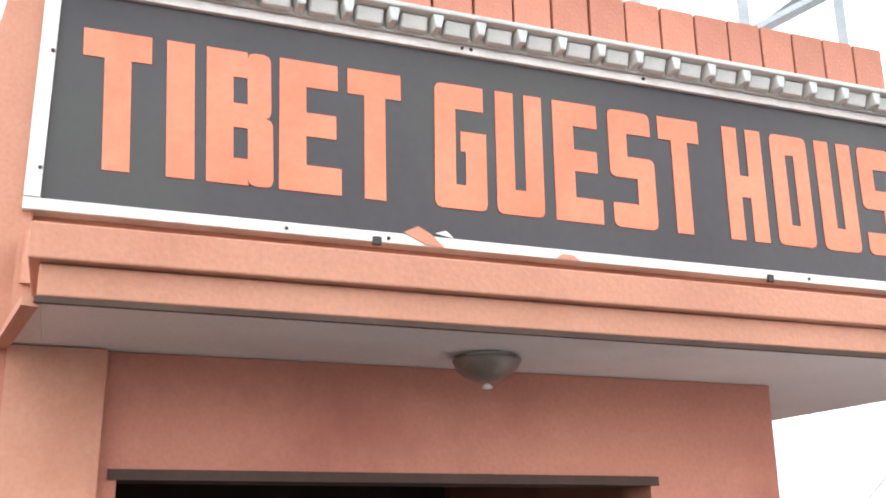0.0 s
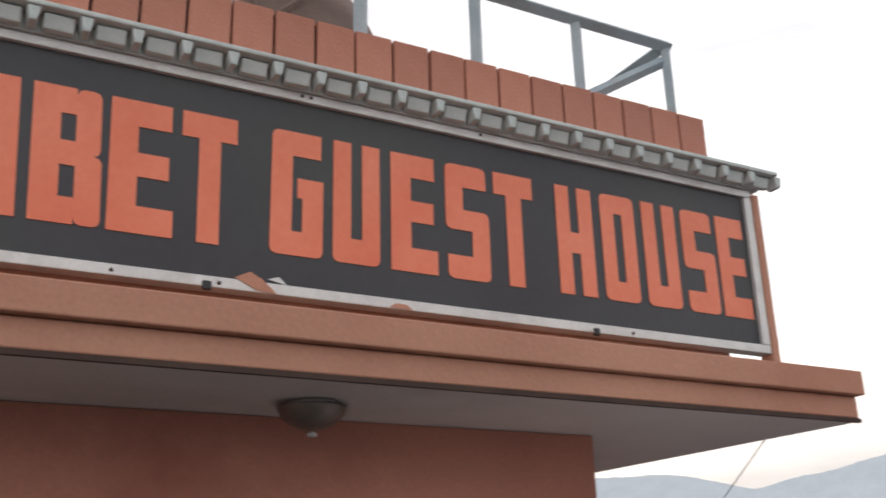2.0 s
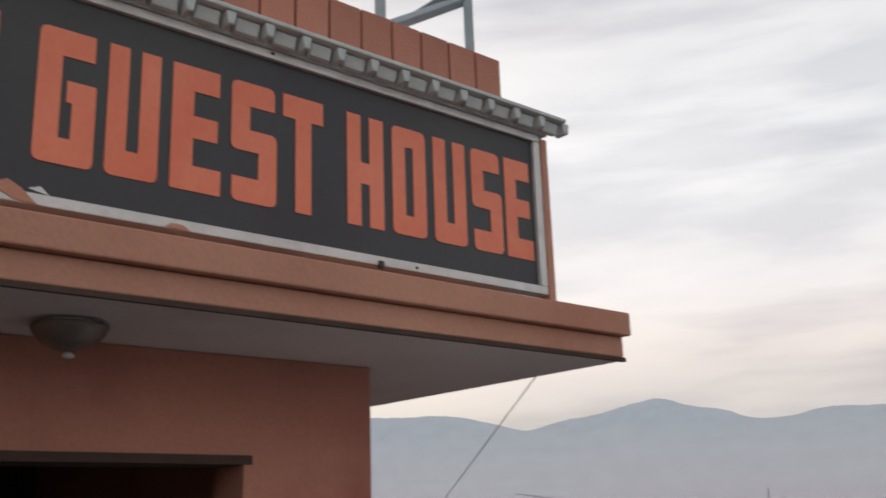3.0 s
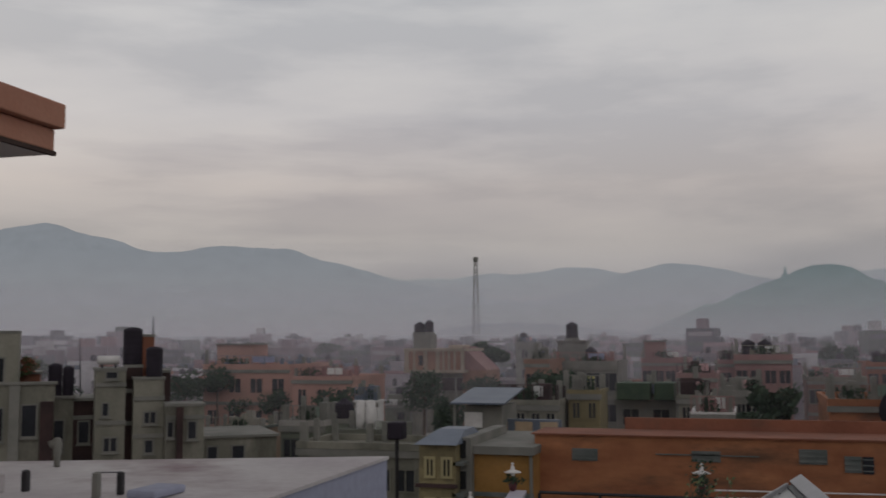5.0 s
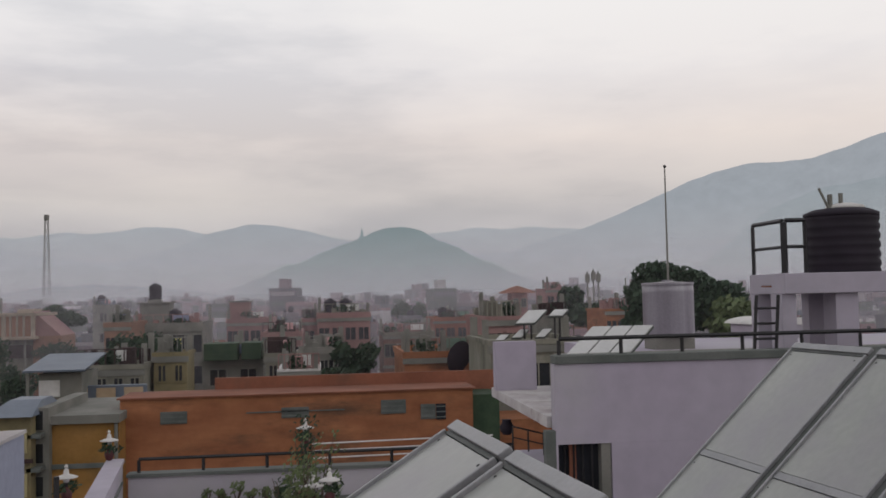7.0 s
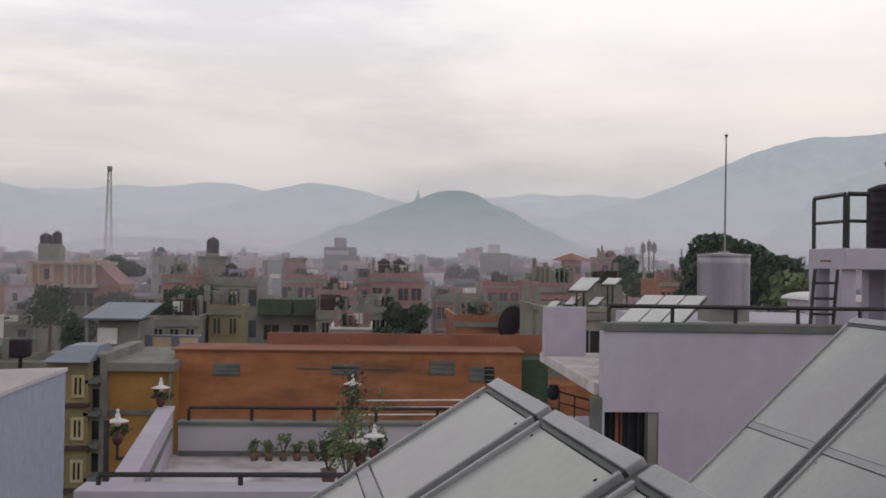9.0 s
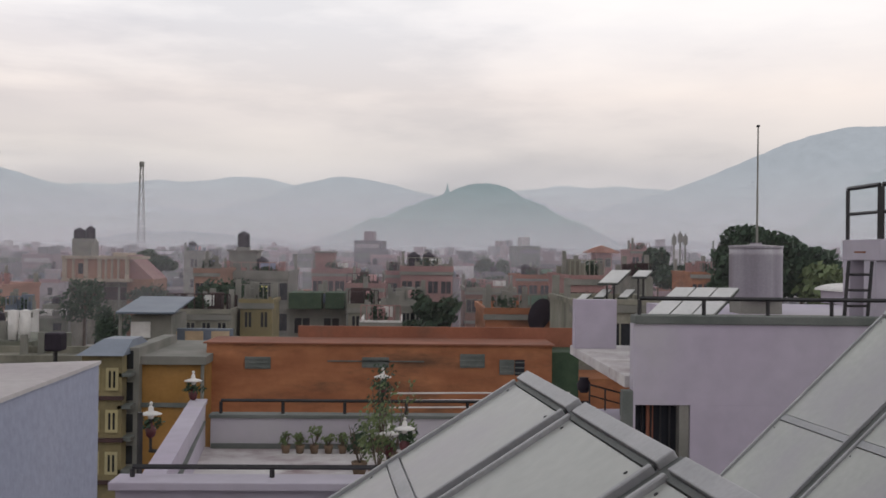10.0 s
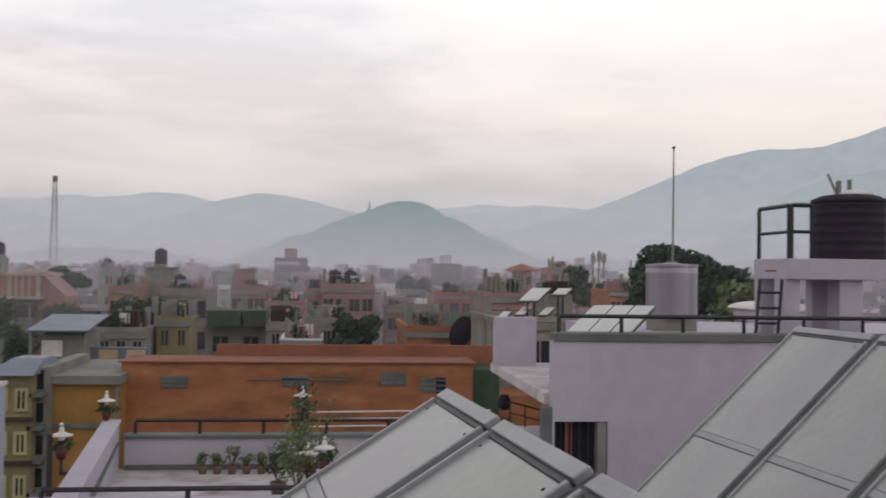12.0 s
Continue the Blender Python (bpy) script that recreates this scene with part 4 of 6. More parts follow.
def saucer_lamp(x, y, z, foot, arm=0.0):
    """A garden lamp: iron stem, dark bracket, broad white saucer shade and finial."""
    ob = thing("terrace_lamp", (x, y, foot), "garden lamp with white saucer shade on dark stem", "lamp", "terrace lamps")
    part("stem", tube((x, y, foot), (x, y, z - 0.02), 0.016), BLACK_IRON, ob)
    part("bracket", lathe([(0.02, -0.30), (0.05, -0.27), (0.065, -0.20), (0.03, -0.16), (0.02, -0.13)], (x, y, z), 10), POT_RED, ob, "dark red hanging pot", True)
    part("foliage", leaves((x, y, z - 0.13), (0.17, 0.17, 0.10), 60, 0.035, int(x * 100) + 900), LEAF, ob, "small trailing plant")
    if arm:
        part("arm", bar((x - 0.016, y, foot), (x + arm, y, foot - 0.02), 0.03), BLACK_IRON, ob, "iron wall arm")
    part("shade", lathe([(0.118, -0.035), (0.122, -0.028), (0.07, -0.008), (0.03, 0.005), (0.026, 0.05), (0.0, 0.075)], (x, y, z), 20), WHITE_TRIM, ob, "white saucer shade", True)
    part("globe", lathe([(0.0, -0.09), (0.03, -0.08), (0.035, -0.05), (0.03, -0.036)], (x, y, z), 14), MILK, ob, "milky globe", True)
    part("finial", lathe([(0.018, 0.074), (0.022, 0.09), (0.0, 0.115)], (x, y, z), 10), WHITE_TRIM, ob)


SIDE_TOP = -2.069
for x, y, z, f, arm in ((-2.983, 13.9, -1.774, SIDE_TOP, 0), (-2.897, 11.3, -1.813, -2.25, 0.215), (-0.381, 13.9, -1.704, -2.248, 0), (-0.066, 11.6, -2.016, FZ, 0), (-0.252, 11.9, -2.128, FZ, 0)):
    saucer_lamp(x, y, z, f, arm)


def potted_plant(x, y, z, r, h, crown, seed, label, sparse=120, leaf=None):
    ob = thing("potted_plant", (x, y, z), label, "plant", "plants on the terrace")
    part("pot", lathe([(r * 0.7, 0), (r * 0.95, h * 0.8), (r, h), (r * 0.85, h), (r * 0.8, h * 0.85), (0, h * 0.85)], (x, y, z), 14), CLAY, ob, "clay pot", True)
    rnd = random.Random(seed)
    stems = bmesh.new()
    for _ in range(7):
        a = rnd.uniform(0, 6.28)
        add_tube(stems, (x, y, z + h * 0.8), (x + math.cos(a) * crown[0] * 0.6, y + math.sin(a) * crown[0] * 0.6, z + h + crown[1] * rnd.uniform(0.5, 1)), 0.008, 0.004, 5)
    part("stem", stems, BARK, ob)
    part("foliage", leaves((x, y, z + h + crown[1] * 0.55), (crown[0], crown[0], crown[1] * 0.6), round(sparse * 1.8), 0.03, seed), leaf or LEAF_PALE, ob)


for k in range(6):
    potted_plant(-1.657 + 0.19 * k, 13.5, FZ, 0.065, 0.11, (0.09 + 0.02 * (k % 3), 0.15 + 0.10 * (k % 4 == 2)), 20 + k, "small potted plant beside the parapet", 45)
potted_plant(-0.377, 11.7, FZ, 0.11, 0.18, (0.26, 0.75), 31, "bushy potted shrub with thin pale leaves", 190)
potted_plant(-0.195, 12.6, FZ, 0.11, 0.18, (0.34, 0.9), 32, "tall potted shrub with pale leaves", 180)
potted_plant(-0.611, 12.2, FZ, 0.10, 0.16, (0.22, 0.45), 33, "low bushy potted green shrub", 120, LEAF)
potted_plant(-0.387, 13.6, FZ, 0.11, 0.2, (0.24, 0.95), 34, "tall potted shrub beside the railing", 130, LEAF)


# ---- the town ----
tagged(part("ground", box(-4500, 4500, -4500, 4500, -15.5, -15.0), GROUND), "hazy valley ground under the town", "ground", kind="structure")


def window_parts(ob, x0, x1, z0, z1, y, cols, rows_n, w, h, trim=None):
    """Windows in a wall that faces -y: pane set in a raised frame, with a sill."""
    for r in range(rows_n):
        for c in range(cols):
            cx = x0 + (x1 - x0) * (c + 0.5) / cols
            cz = z1 - (z1 - z0) * (r + 0.5) / rows_n
            wn_ = part("window", box(cx - w / 2, cx + w / 2, y - 0.03, y - 0.005, cz - h / 2, cz + h / 2), GLASS_DARK, ob)
            fr = bmesh.new()
            t = 0.09
            for a in ((cx - w / 2 - t, cx - w / 2, cz - h / 2 - t, cz + h / 2 + t), (cx + w / 2, cx + w / 2 + t, cz - h / 2 - t, cz + h / 2 + t), (cx - w / 2, cx + w / 2, cz + h / 2, cz + h / 2 + t), (cx - w / 2, cx + w / 2, cz - h / 2 - t, cz - h / 2), (cx - 0.03, cx + 0.03, cz - h / 2, cz + h / 2)):
                add_box(fr, a[0], a[1], y - 0.07, y - 0.002, a[2], a[3])
            part("window_frame", fr, trim or CONCRETE, wn_)


def opening(ob, x0, x1, z0, z1, y, trim=None, bars=0):
    """A dark window with a raised surround and sill."""
    w = part("window", box(x0, x1, y - 0.03, y - 0.004, z0, z1), GLASS_DARK, ob)
    fr = bmesh.new()
    for a in ((x0 - 0.07, x0 - 0.001, z0 - 0.07, z1 + 0.07), (x1 + 0.001, x1 + 0.07, z0 - 0.07, z1 + 0.07), (x0, x1, z1 + 0.001, z1 + 0.07), (x0, x1, z0 - 0.07, z0 - 0.001)):
        add_box(fr, a[0], a[1], y - 0.06, y - 0.003, a[2], a[3])
    part("window_frame", fr, trim or CONCRETE, w)
    part("sill", box(x0 - 0.12, x1 + 0.12, y - 0.14, y - 0.061, z0 - 0.13, z0 - 0.071), trim or CONCRETE, w)
    for k in range(bars):
        x = x0 + (x1 - x0) * (k + 1) / (bars + 1)
        part("mullion", box(x - 0.025, x + 0.025, y - 0.05, y - 0.031, z0, z1), trim or CONCRETE, w)


def roof_tank(x, y, z, r=0.6, h=1.3, material=None):
    ob = thing("roof_tank", (x, y, z), "black plastic roof water tank on low stand", "water tank", "roof tanks of the town")
    prof = [(r * 0.95, 0.25)]
    for k in range(4):
        zz = 0.25 + h * (k + 0.5) / 4
        prof += [(r, zz - 0.08), (r * 0.94, zz), (r, zz + 0.08)]
    part("body", lathe(prof + [(r * 0.9, h + 0.25), (r * 0.35, h + 0.42), (r * 0.3, h + 0.5), (0, h + 0.5)], (x, y, z), 14), material or TANK_BLACK, ob, "", True)
    part("stand", box(x - r, x + r, y - r, y + r, z, z + 0.249), CONCRETE, ob)
    return ob


def town_house(x0, x1, z0, z1, y, material, label, depth=9.0, cols=3, rows_n=3, storey=3.0, parapet=0.5, win=(1.0, 1.3), head=False, tanks=0, bands=True, columns=0):
    """A flat-roofed house: wall, floor bands, parapet, windows, stair head and tanks."""
    ob = thing("house", ((x0 + x1) / 2, y + depth / 2, -15), label, "house", "houses of the town")
    part("wall", box(x0, x1, y, y + depth, -15, z1 - parapet), material, ob)
    pr = bmesh.new()
    for a in ((x0 - 0.08, x1 + 0.08, y - 0.08, y + 0.12), (x0 - 0.08, x1 + 0.08, y + depth - 0.12, y + depth + 0.08), (x0 - 0.08, x0 + 0.12, y + 0.121, y + depth - 0.121), (x1 - 0.12, x1 + 0.08, y + 0.121, y + depth - 0.121)):
        add_box(pr, a[0], a[1], a[2], a[3], z1 - parapet + 0.001, z1)
    part("parapet", pr, material, ob)
    top = z1 - parapet
    if bands:
        z = top
        while z > max(-14, z0 - 4):
            part("floor_band", box(x0 - 0.1, x1 + 0.1, y - 0.12, y - 0.003, z - 0.32, z - 0.02), CONCRETE, ob)
            z -= storey
    if columns:
        for k in range(columns):
            x = x0 + (x1 - x0) * k / (columns - 1)
            part("column", box(x - 0.15, x + 0.15, y - 0.09, y - 0.004, -15, top - 0.33), CONCRETE, ob)
    n = max(1, rows_n)
    if cols:
        window_parts(ob, x0, x1, top - storey * n, top, y, cols, n, *win, material)
    if head:
        hx = x0 + (x1 - x0) * 0.25
        hw = (x1 - x0) * 0.22
        part("stair_head", box(hx - hw, hx + hw, y + 2, y + 5, top + 0.001, top + 2.3), material, ob)
        part("stair_roof", box(hx - hw - 0.2, hx + hw + 0.2, y + 1.8, y + 5.2, top + 2.301, top + 2.45), CONCRETE, ob)
    rr = random.Random(int(abs(x0) * 100))
    for k in range(5):
        px, py, ph = rr.choice((x0 + 0.2, x1 - 0.2, (x0 + x1) / 2)), y + rr.choice((0.2, depth * 0.4, depth - 0.3)), rr.uniform(0.5, 1.5)
        part("rebar_post", box(px - 0.1 - 0.013 * k, px + 0.1 + 0.013 * k, py - 0.1 - 0.013 * k, py + 0.1 + 0.013 * k, top + 0.002, z1 + ph), CONCRETE, ob)
    if y > 45:
        junk = bmesh.new()
        for k in range(10):
            jx, jy, jw = rr.uniform(x0 + 0.3, x1 - 0.3), y + rr.uniform(0.3, depth * 0.7), rr.uniform(0.08, 0.4)
            add_box(junk, jx - jw, jx + jw, jy - 0.25, jy + 0.25, top + 0.004 + 0.003 * k, z1 + rr.uniform(0.0, 0.9))
        for k in range(8):
            jx = x0 + (x1 - x0) * k / 7
            add_box(junk, jx - 0.025, jx + 0.025, y - 0.04, y + 0.02, z1 + 0.001, z1 + 0.75)
        add_box(junk, x0, x1, y - 0.035, y + 0.015, z1 + 0.751, z1 + 0.80)
        part("roof_clutter", junk, rr.choice((DARK_AND_SHADE, CONCRETE, STAINED, PINK_WALL, BLUE_SHEET)), ob, "boxes, rail and sheds on the roof")
        part("greenery", leaves((rr.uniform(x0 + 0.5, x1 - 0.5), y + 0.3, z1 + 0.25), ((x1 - x0) * 0.25, 0.4, 0.6), 160, 0.14, int(abs(x0) * 10) + 7), LEAF, ob, "potted greenery along the parapet")
        part("laundry", box(x0 + (x1 - x0) * 0.55, x0 + (x1 - x0) * 0.8, y + 0.5, y + 0.53, z1 + 0.15, z1 + 0.7), rr.choice(CLOTH), ob, "cloth hung to dry")
    for k in range(tanks):
        roof_tank(x0 + (x1 - x0) * (0.25 + 0.3 * k), y + 2.5, top + (2.451 if head and k == 0 else 0.001))
    return ob


# the long orange wall and its lower wing
OX0, OX1, OZ0, OZ1 = -7.01, 5.06, -5.66, -3.22
ow = thing("orange_hall", ((OX0 + OX1) / 2, 38, -15), "long weathered orange rendered hall with small louvred openings", "building")
part("wall", box(OX0, OX1, 35.1, 37.4, -15, OZ1), ORANGE_WALL, ow)
part("roof_edge", box(OX0 - 0.1, OX1 + 0.1, 35.0, 37.5, OZ1 + 0.001, OZ1 + 0.05), RED_BRICK, ow, "dull red roof edge")
part("rear_parapet", box(OX0 + 2.9, OX1 + 1.2, 37.51, 37.7, -15, OZ1 + 0.46), RED_BRICK, ow, "low red brick parapet")
part("string_course", box(OX0 + 4.2, OX1 - 4.5, 35.06, 35.098, OZ1 - 0.60, OZ1 - 0.56), GREY_COPING, ow, "weathered string course")
for xa, xb, za, zb in ((-5.68, -4.79, -4.09, -3.67), (-1.61, -0.67, -4.02, -3.66), (1.82, 2.69, -4.00, -3.52), (3.21, 3.73, -4.23, -3.71), (3.75, 4.09, -4.26, -3.71)):
    op = part("vent_opening", box(xa, xb, 35.06, 35.097, za, zb), GLASS_DARK if xb - xa < 0.4 else GREY_COPING, ow, "dark louvred opening")
    for k in range(3):
        z = za + (zb - za) * (k + 0.5) / 3
        part("slat", box(xa, xb, 35.03, 35.058, z - 0.02, z + 0.02), GREY_COPING, op)
part("green_bay", box(OX1 + 0.01, OX1 + 1.0, 35.4, 45, -15, OZ1 - 0.25), LEAF, ow, "dark green climber-covered bay")
part("right_bay", box(OX1 + 1.01, OX1 + 3.4, 36.4, 45, -15, OZ1 - 1.3), ORANGE_WALL, ow)
LX0, LX1, LZ0, LZ1 = -9.12, -6.83, -5.42, -3.83
lw = thing("orange_wing", ((LX0 + LX1) / 2, 37, -15), "low orange rendered wing with a pale cornice", "building")
part("wall", box(LX0, LX1, 34, 40, -15, LZ1), OCHRE_WALL, lw)
part("cornice", box(LX0 - 0.25, LX1 + 0.05, 33.8, 40, LZ1 + 0.001, LZ1 + 0.28), CONCRETE, lw, "stained concrete cornice")
part("downpipe", tube((LX1 - 0.08, 33.93, -15), (LX1 - 0.08, 33.93, LZ1), 0.06), CONCRETE, lw)
part("rail_band", box(LX0, LX1, 33.93, 33.998, LZ1 - 1.45, LZ1 - 1.3), GREY_COPING, lw)

# narrow yellow house with hipped sheet roof
NX0, NX1, NZ0, NZ1 = -10.33, -9.33, -7.29, -3.44
nh = thing("yellow_house", ((NX0 + NX1) / 2, 36, -15), "narrow yellow house with small hipped sheet roof", "house")
part("wall", box(NX0 - 0.3, NX1, 33, 36, -15, NZ1), OCHRE_PLASTER, nh)
bm = bmesh.new()
a, b, zr = NX0 - 0.42, NX1 + 0.12, NZ1 + 0.001
vs = [bm.verts.new(p) for p in ((a, 32.7, zr), (b, 32.7, zr), (b, 36.3, zr), (a, 36.3, zr), (a + 0.45, 34.2, zr + 0.42), (b - 0.1, 34.2, zr + 0.42), (b - 0.1, 35.4, zr + 0.42), (a + 0.45, 35.4, zr + 0.42))]
for q in ((3, 2, 1, 0), (4, 5, 6, 7), (0, 1, 5, 4), (1, 2, 6, 5), (2, 3, 7, 6), (3, 0, 4, 7)):
    bm.faces.new([vs[i] for i in q])
part("roof", bm, BLUE_SHEET, nh, "grey blue sheet roof")
window_parts(nh, NX0 - 0.2, NX1, NZ1 - 4.2, NZ1 - 0.1, 33, 2, 3, 0.22, 0.55, YELLOW_WALL)
for k in range(3):
    part("ledge", box(NX0 - 0.4, NX1 + 0.08, 32.85, 32.995, NZ1 - 1.45 - 1.37 * k, NZ1 - 1.33 - 1.37 * k), DARK_AND_SHADE, nh)
GX0, GX1, GZ0, GZ1 = -9.42, -8.94, -7.38, -3.85
gh = thing("green_house_side", ((GX0 + GX1) / 2, 36, -15), "shaded grey green side wing with balconies", "house")
part("wall", box(GX0, GX1, 33.6, 39, -15, GZ1 + 0.6), CONCRETE, gh)
for k in range(4):
    part("balcony", box(GX0 - 0.05, GX1 - 0.1, 33.0, 33.598, GZ1 - 0.3 - 1.05 * k, GZ1 - 0.18 - 1.05 * k), GREY_COPING, gh)
    part("opening", box(GX0 + 0.08, GX0 + 0.3, 33.56, 33.598, GZ1 - 0.1 - 1.05 * k, GZ1 + 0.5 - 1.05 * k), GLASS_DARK, gh)

# shed with blue sheet roof
BX0, BX1, BZ0, BZ1 = -12.79, -10.24, -3.93, -2.63
bs = thing("blue_roof_shed", ((BX0 + BX1) / 2, 46, -15), "rooftop shed with sloping blue grey sheet roof", "shed")
part("wall", box(BX0 + 0.5, BX1 - 0.3, 44.9, 48, -15, BZ1 - 0.25), CONCRETE, bs)
part("white_band", box(BX0 + 0.5, BX1 - 1.2, 44.80, 44.898, BZ0 + 0.05, BZ0 + 0.75), WHITE_TRIM, bs, "pale lower wall")
part("roof_sheet", box(BX0, BX1, 44.2, 48.4, -0.04, 0.04, Matrix.Translation((0, 44.2, BZ1 - 0.12)) @ Matrix.Rotation(radians(7), 4, "X") @ Matrix.Translation((0, -44.2, 0))), BLUE_SHEET, bs, "blue grey sheet roof")
part("post", bar((BX0 + 0.15, 44.4, BZ0 - 2), (BX0 + 0.15, 44.4, BZ1 - 0.2), 0.1), CONCRETE, bs)
YX0, YX1, YZ0, YZ1 = -11.59, -8.03, -4.09, -3.66
yw = thing("panelled_wall", ((YX0 + YX1) / 2, 46, -15), "blue roof wall with pale yellow panels", "wall")
part("backing", box(YX0, YX1, 46, 46.4, -15, YZ1 + 0.1), BLUE_SHEET, yw)
for k in range(3):
    w = (YX1 - YX0) / 3
    part("panel", box(YX0 + w * k + 0.25, YX0 + w * (k + 1) - 0.12, 45.95, 45.998, YZ0, YZ1), APRICOT, yw, "pale apricot panel")

# houses that stand out by their own shape
town_house(-12.4, -9.2, -6, -3.0, 52, STAINED, "low stained olive house with dark openings", 4, 4, 1, 1.6, 0.25, (0.4, 0.7))
town_house(-9.0, -7.3, -6, -2.55, 54, OCHRE_PLASTER, "low dull ochre roof room", 3, 2, 1, 1.8, 0.2, (0.35, 0.8))
town_house(-3.4, -1.7, -6, -2.9, 57, STAINED, "small stained roof room behind the hall", 3, 2, 1, 1.6, 0.2, (0.4, 0.6))
CREAM_FRAME = surface("cream_concrete", (0.33, 0.27, 0.21), (0.43, 0.36, 0.29), 0.9, 0.6, 6, 0.2, (0.22, 0.18, 0.14), 0.6)
hb = thing("house", (-32.4, 110, -15), "half-built house of brown brick in a cream concrete frame", "house", "houses of the town")
HX0, HX1, HY = -35.59, -29.18, 105
part("wall", box(HX0, HX1, HY, HY + 8, -3.2, -0.95), BRICK_PINK, hb)
part("lower_wall", box(HX0 + 0.1, HX1 - 0.3, HY + 1.2, HY + 8, -15, -3.21), STAINED, hb, "grey lower storeys")
# dark slab in place of the shade inside the open storey
part("dark_storey", box(HX0 + 0.2, HX1 - 0.4, HY + 1.0, HY + 1.19, -5.2, -3.9), DARK_AND_SHADE, hb, "open storey filled with a dark slab for its shade")
for f, w in ((0.0, 0.22), (0.14, 0.12), (0.34, 0.2), (0.56, 0.2), (0.66, 0.1), (0.76, 0.1), (0.86, 0.1), (1.0, 0.2)):
    x = HX0 + (HX1 - HX0) * f
    part("column", box(x - w, x + w, HY - 0.15, HY - 0.003, -3.2, -0.95), CREAM_FRAME, hb, "cream concrete column")
for z in (-0.95, -3.3):
    part("beam", box(HX0 - 0.3, HX1 + 0.3, HY - 0.25, HY + 8.1, z, z + 0.32), CREAM_FRAME, hb, "cream concrete beam")
part("roof_room", box(HX0 + 4.6, HX0 + 6.2, HY + 1, HY + 4, -0.629, -0.25), CREAM_FRAME, hb)
opening(hb, HX0 + 1.4, HX0 + 1.9, -2.5, -1.4, HY, BRICK_PINK)
for k in range(4):
    part("post", box(HX0 + 0.3 + 1.7 * k, HX0 + 0.5 + 1.7 * k, HY + 0.3, HY + 0.5, -15, -3.31), CONCRETE, hb)
AX0, AX1, AZ0, AZ1 = -35.19, -33.21, -0.53, 0.77
tagged(part("tank_stand", box(AX0, AX1, 106, 108.5, AZ0 - 1.5, AZ1 + 0.15), CONCRETE), "concrete tank stand on the half-built house", "stand")
roof_tank(AX0 + 0.45, 107, AZ1 + 0.16, 0.62, 0.9)
roof_tank(AX1 - 0.45, 107.2, AZ1 + 0.16, 0.5, 1.1)
sl = thing("sloping_wing", (AX1 + 6, 108, -15), "pale brick wing with a steep sloping stair roof", "house")
QX0, QX1, QZ0, QZ1 = -29.56, -26.75, -3.01, -0.46
part("wall", prism([(106, -15), (112, -15), (112, QZ0), (106, QZ0)], QX0 + 0.1, QX1), BRICK_PINK, sl)
bm = bmesh.new()
vs = [bm.verts.new(p) for p in ((QX0 + 0.1, 106, QZ0 + 0.01), (QX1, 106, QZ0 + 0.01), (QX0 + 0.1, 106, QZ1), (QX0 + 0.1, 112, QZ0 + 0.01), (QX1, 112, QZ0 + 0.01), (QX0 + 0.1, 112, QZ1))]
for q in ((0, 1, 2), (3, 5, 4), (0, 3, 4, 1), (1, 4, 5, 2), (2, 5, 3, 0)):
    bm.faces.new([vs[i] for i in q])
part("sloping_roof", bm, PINK_WALL, sl, "pale sloping roof")
town_house(-33.37, -30.38, -2.07, 0.03, 150, CONCRETE, "distant grey tower house", 6, 1, 2, 3.0, 0.3, (0.9, 1.2), False, 1)
town_house(-18.68, -16.53, -5.74, -1.50, 88, BRICK_PINK, "tall narrow brown brick house", 8, 2, 4, 2.9, 0.4, (0.8, 1.1))
town_house(-17.48, -11.39, -5.52, -1.79, 95, CONCRETE, "dark grey concrete house with many openings", 9, 4, 3, 2.9, 0.5, (1.5, 1.6), True, 2)
town_house(-10.73, -5.77, -6.42, -1.82, 112, PINK_WALL, "pink red plastered house with roof rooms", 9, 4, 3, 2.9, 0.5, (1.0, 1.2), True, 0)
town_house(-7.19, -3.70, -5.14, -3.19, 60, CONCRETE, "grey concrete roof frame with dark green tank shelter", 6, 2, 2, 2.0, 0.2, (0.9, 0.9))
tagged(part("tank_shelter", box(-7.021, -5.107, 59, 61.5, -3.340, -2.379, bevel=0.02), LEAF), "dark green water tank box", "water tank")
tagged(part("tank_shelter", box(-4.876, -3.752, 59, 61.5, -3.325, -2.363, bevel=0.02), LEAF), "dark green water tank box", "water tank")
town_house(-2.34, -0.77, -5.68, -1.74, 100, PINK_WALL, "narrow pink plastered house", 8, 1, 3, 2.9, 0.4, (0.9, 1.2))
town_house(-0.70, 4.08, -6.50, -1.15, 92, PINK_WALL, "tall pink plastered house with roof tank", 9, 4, 4, 2.9, 0.5, (0.9, 1.1), False, 2)
town_house(-5.01, -2.01, -5.61, -2.47, 82, PINK_WALL, "dull pink house with open roof", 8, 3, 2, 2.9, 0.4, (1.0, 1.2))
town_house(-1.52, 1.25, -5.55, -3.27, 70, CONCRETE, "grey concrete house with white roof edge", 8, 3, 2, 2.6, 0.15, (1.2, 1.1))
town_house(-2.45, -0.40, -4.14, -3.50, 52, WHITE_TRIM, "low white roof room", 5, 3, 1, 1.2, 0.1, (0.6, 0.5))
town_house(13.56, 19.26, -5.52, -2.47, 125, RED_BRICK, "dark red brick house", 9, 4, 2, 2.9, 0.5, (1.0, 1.2), False, 1)
town_house(4.32, 8.78, -4.55, -3.00, 56, ORANGE_WALL, "orange brick roof house", 8, 3, 1, 2.4, 0.35, (1.1, 0.9))
town_house(5.74, 10.85, -5.60, -3.33, 100, HOUSE_PAINT, "pale town house with balcony", 8, 4, 2, 2.9, 0.4, (1.0, 1.2))
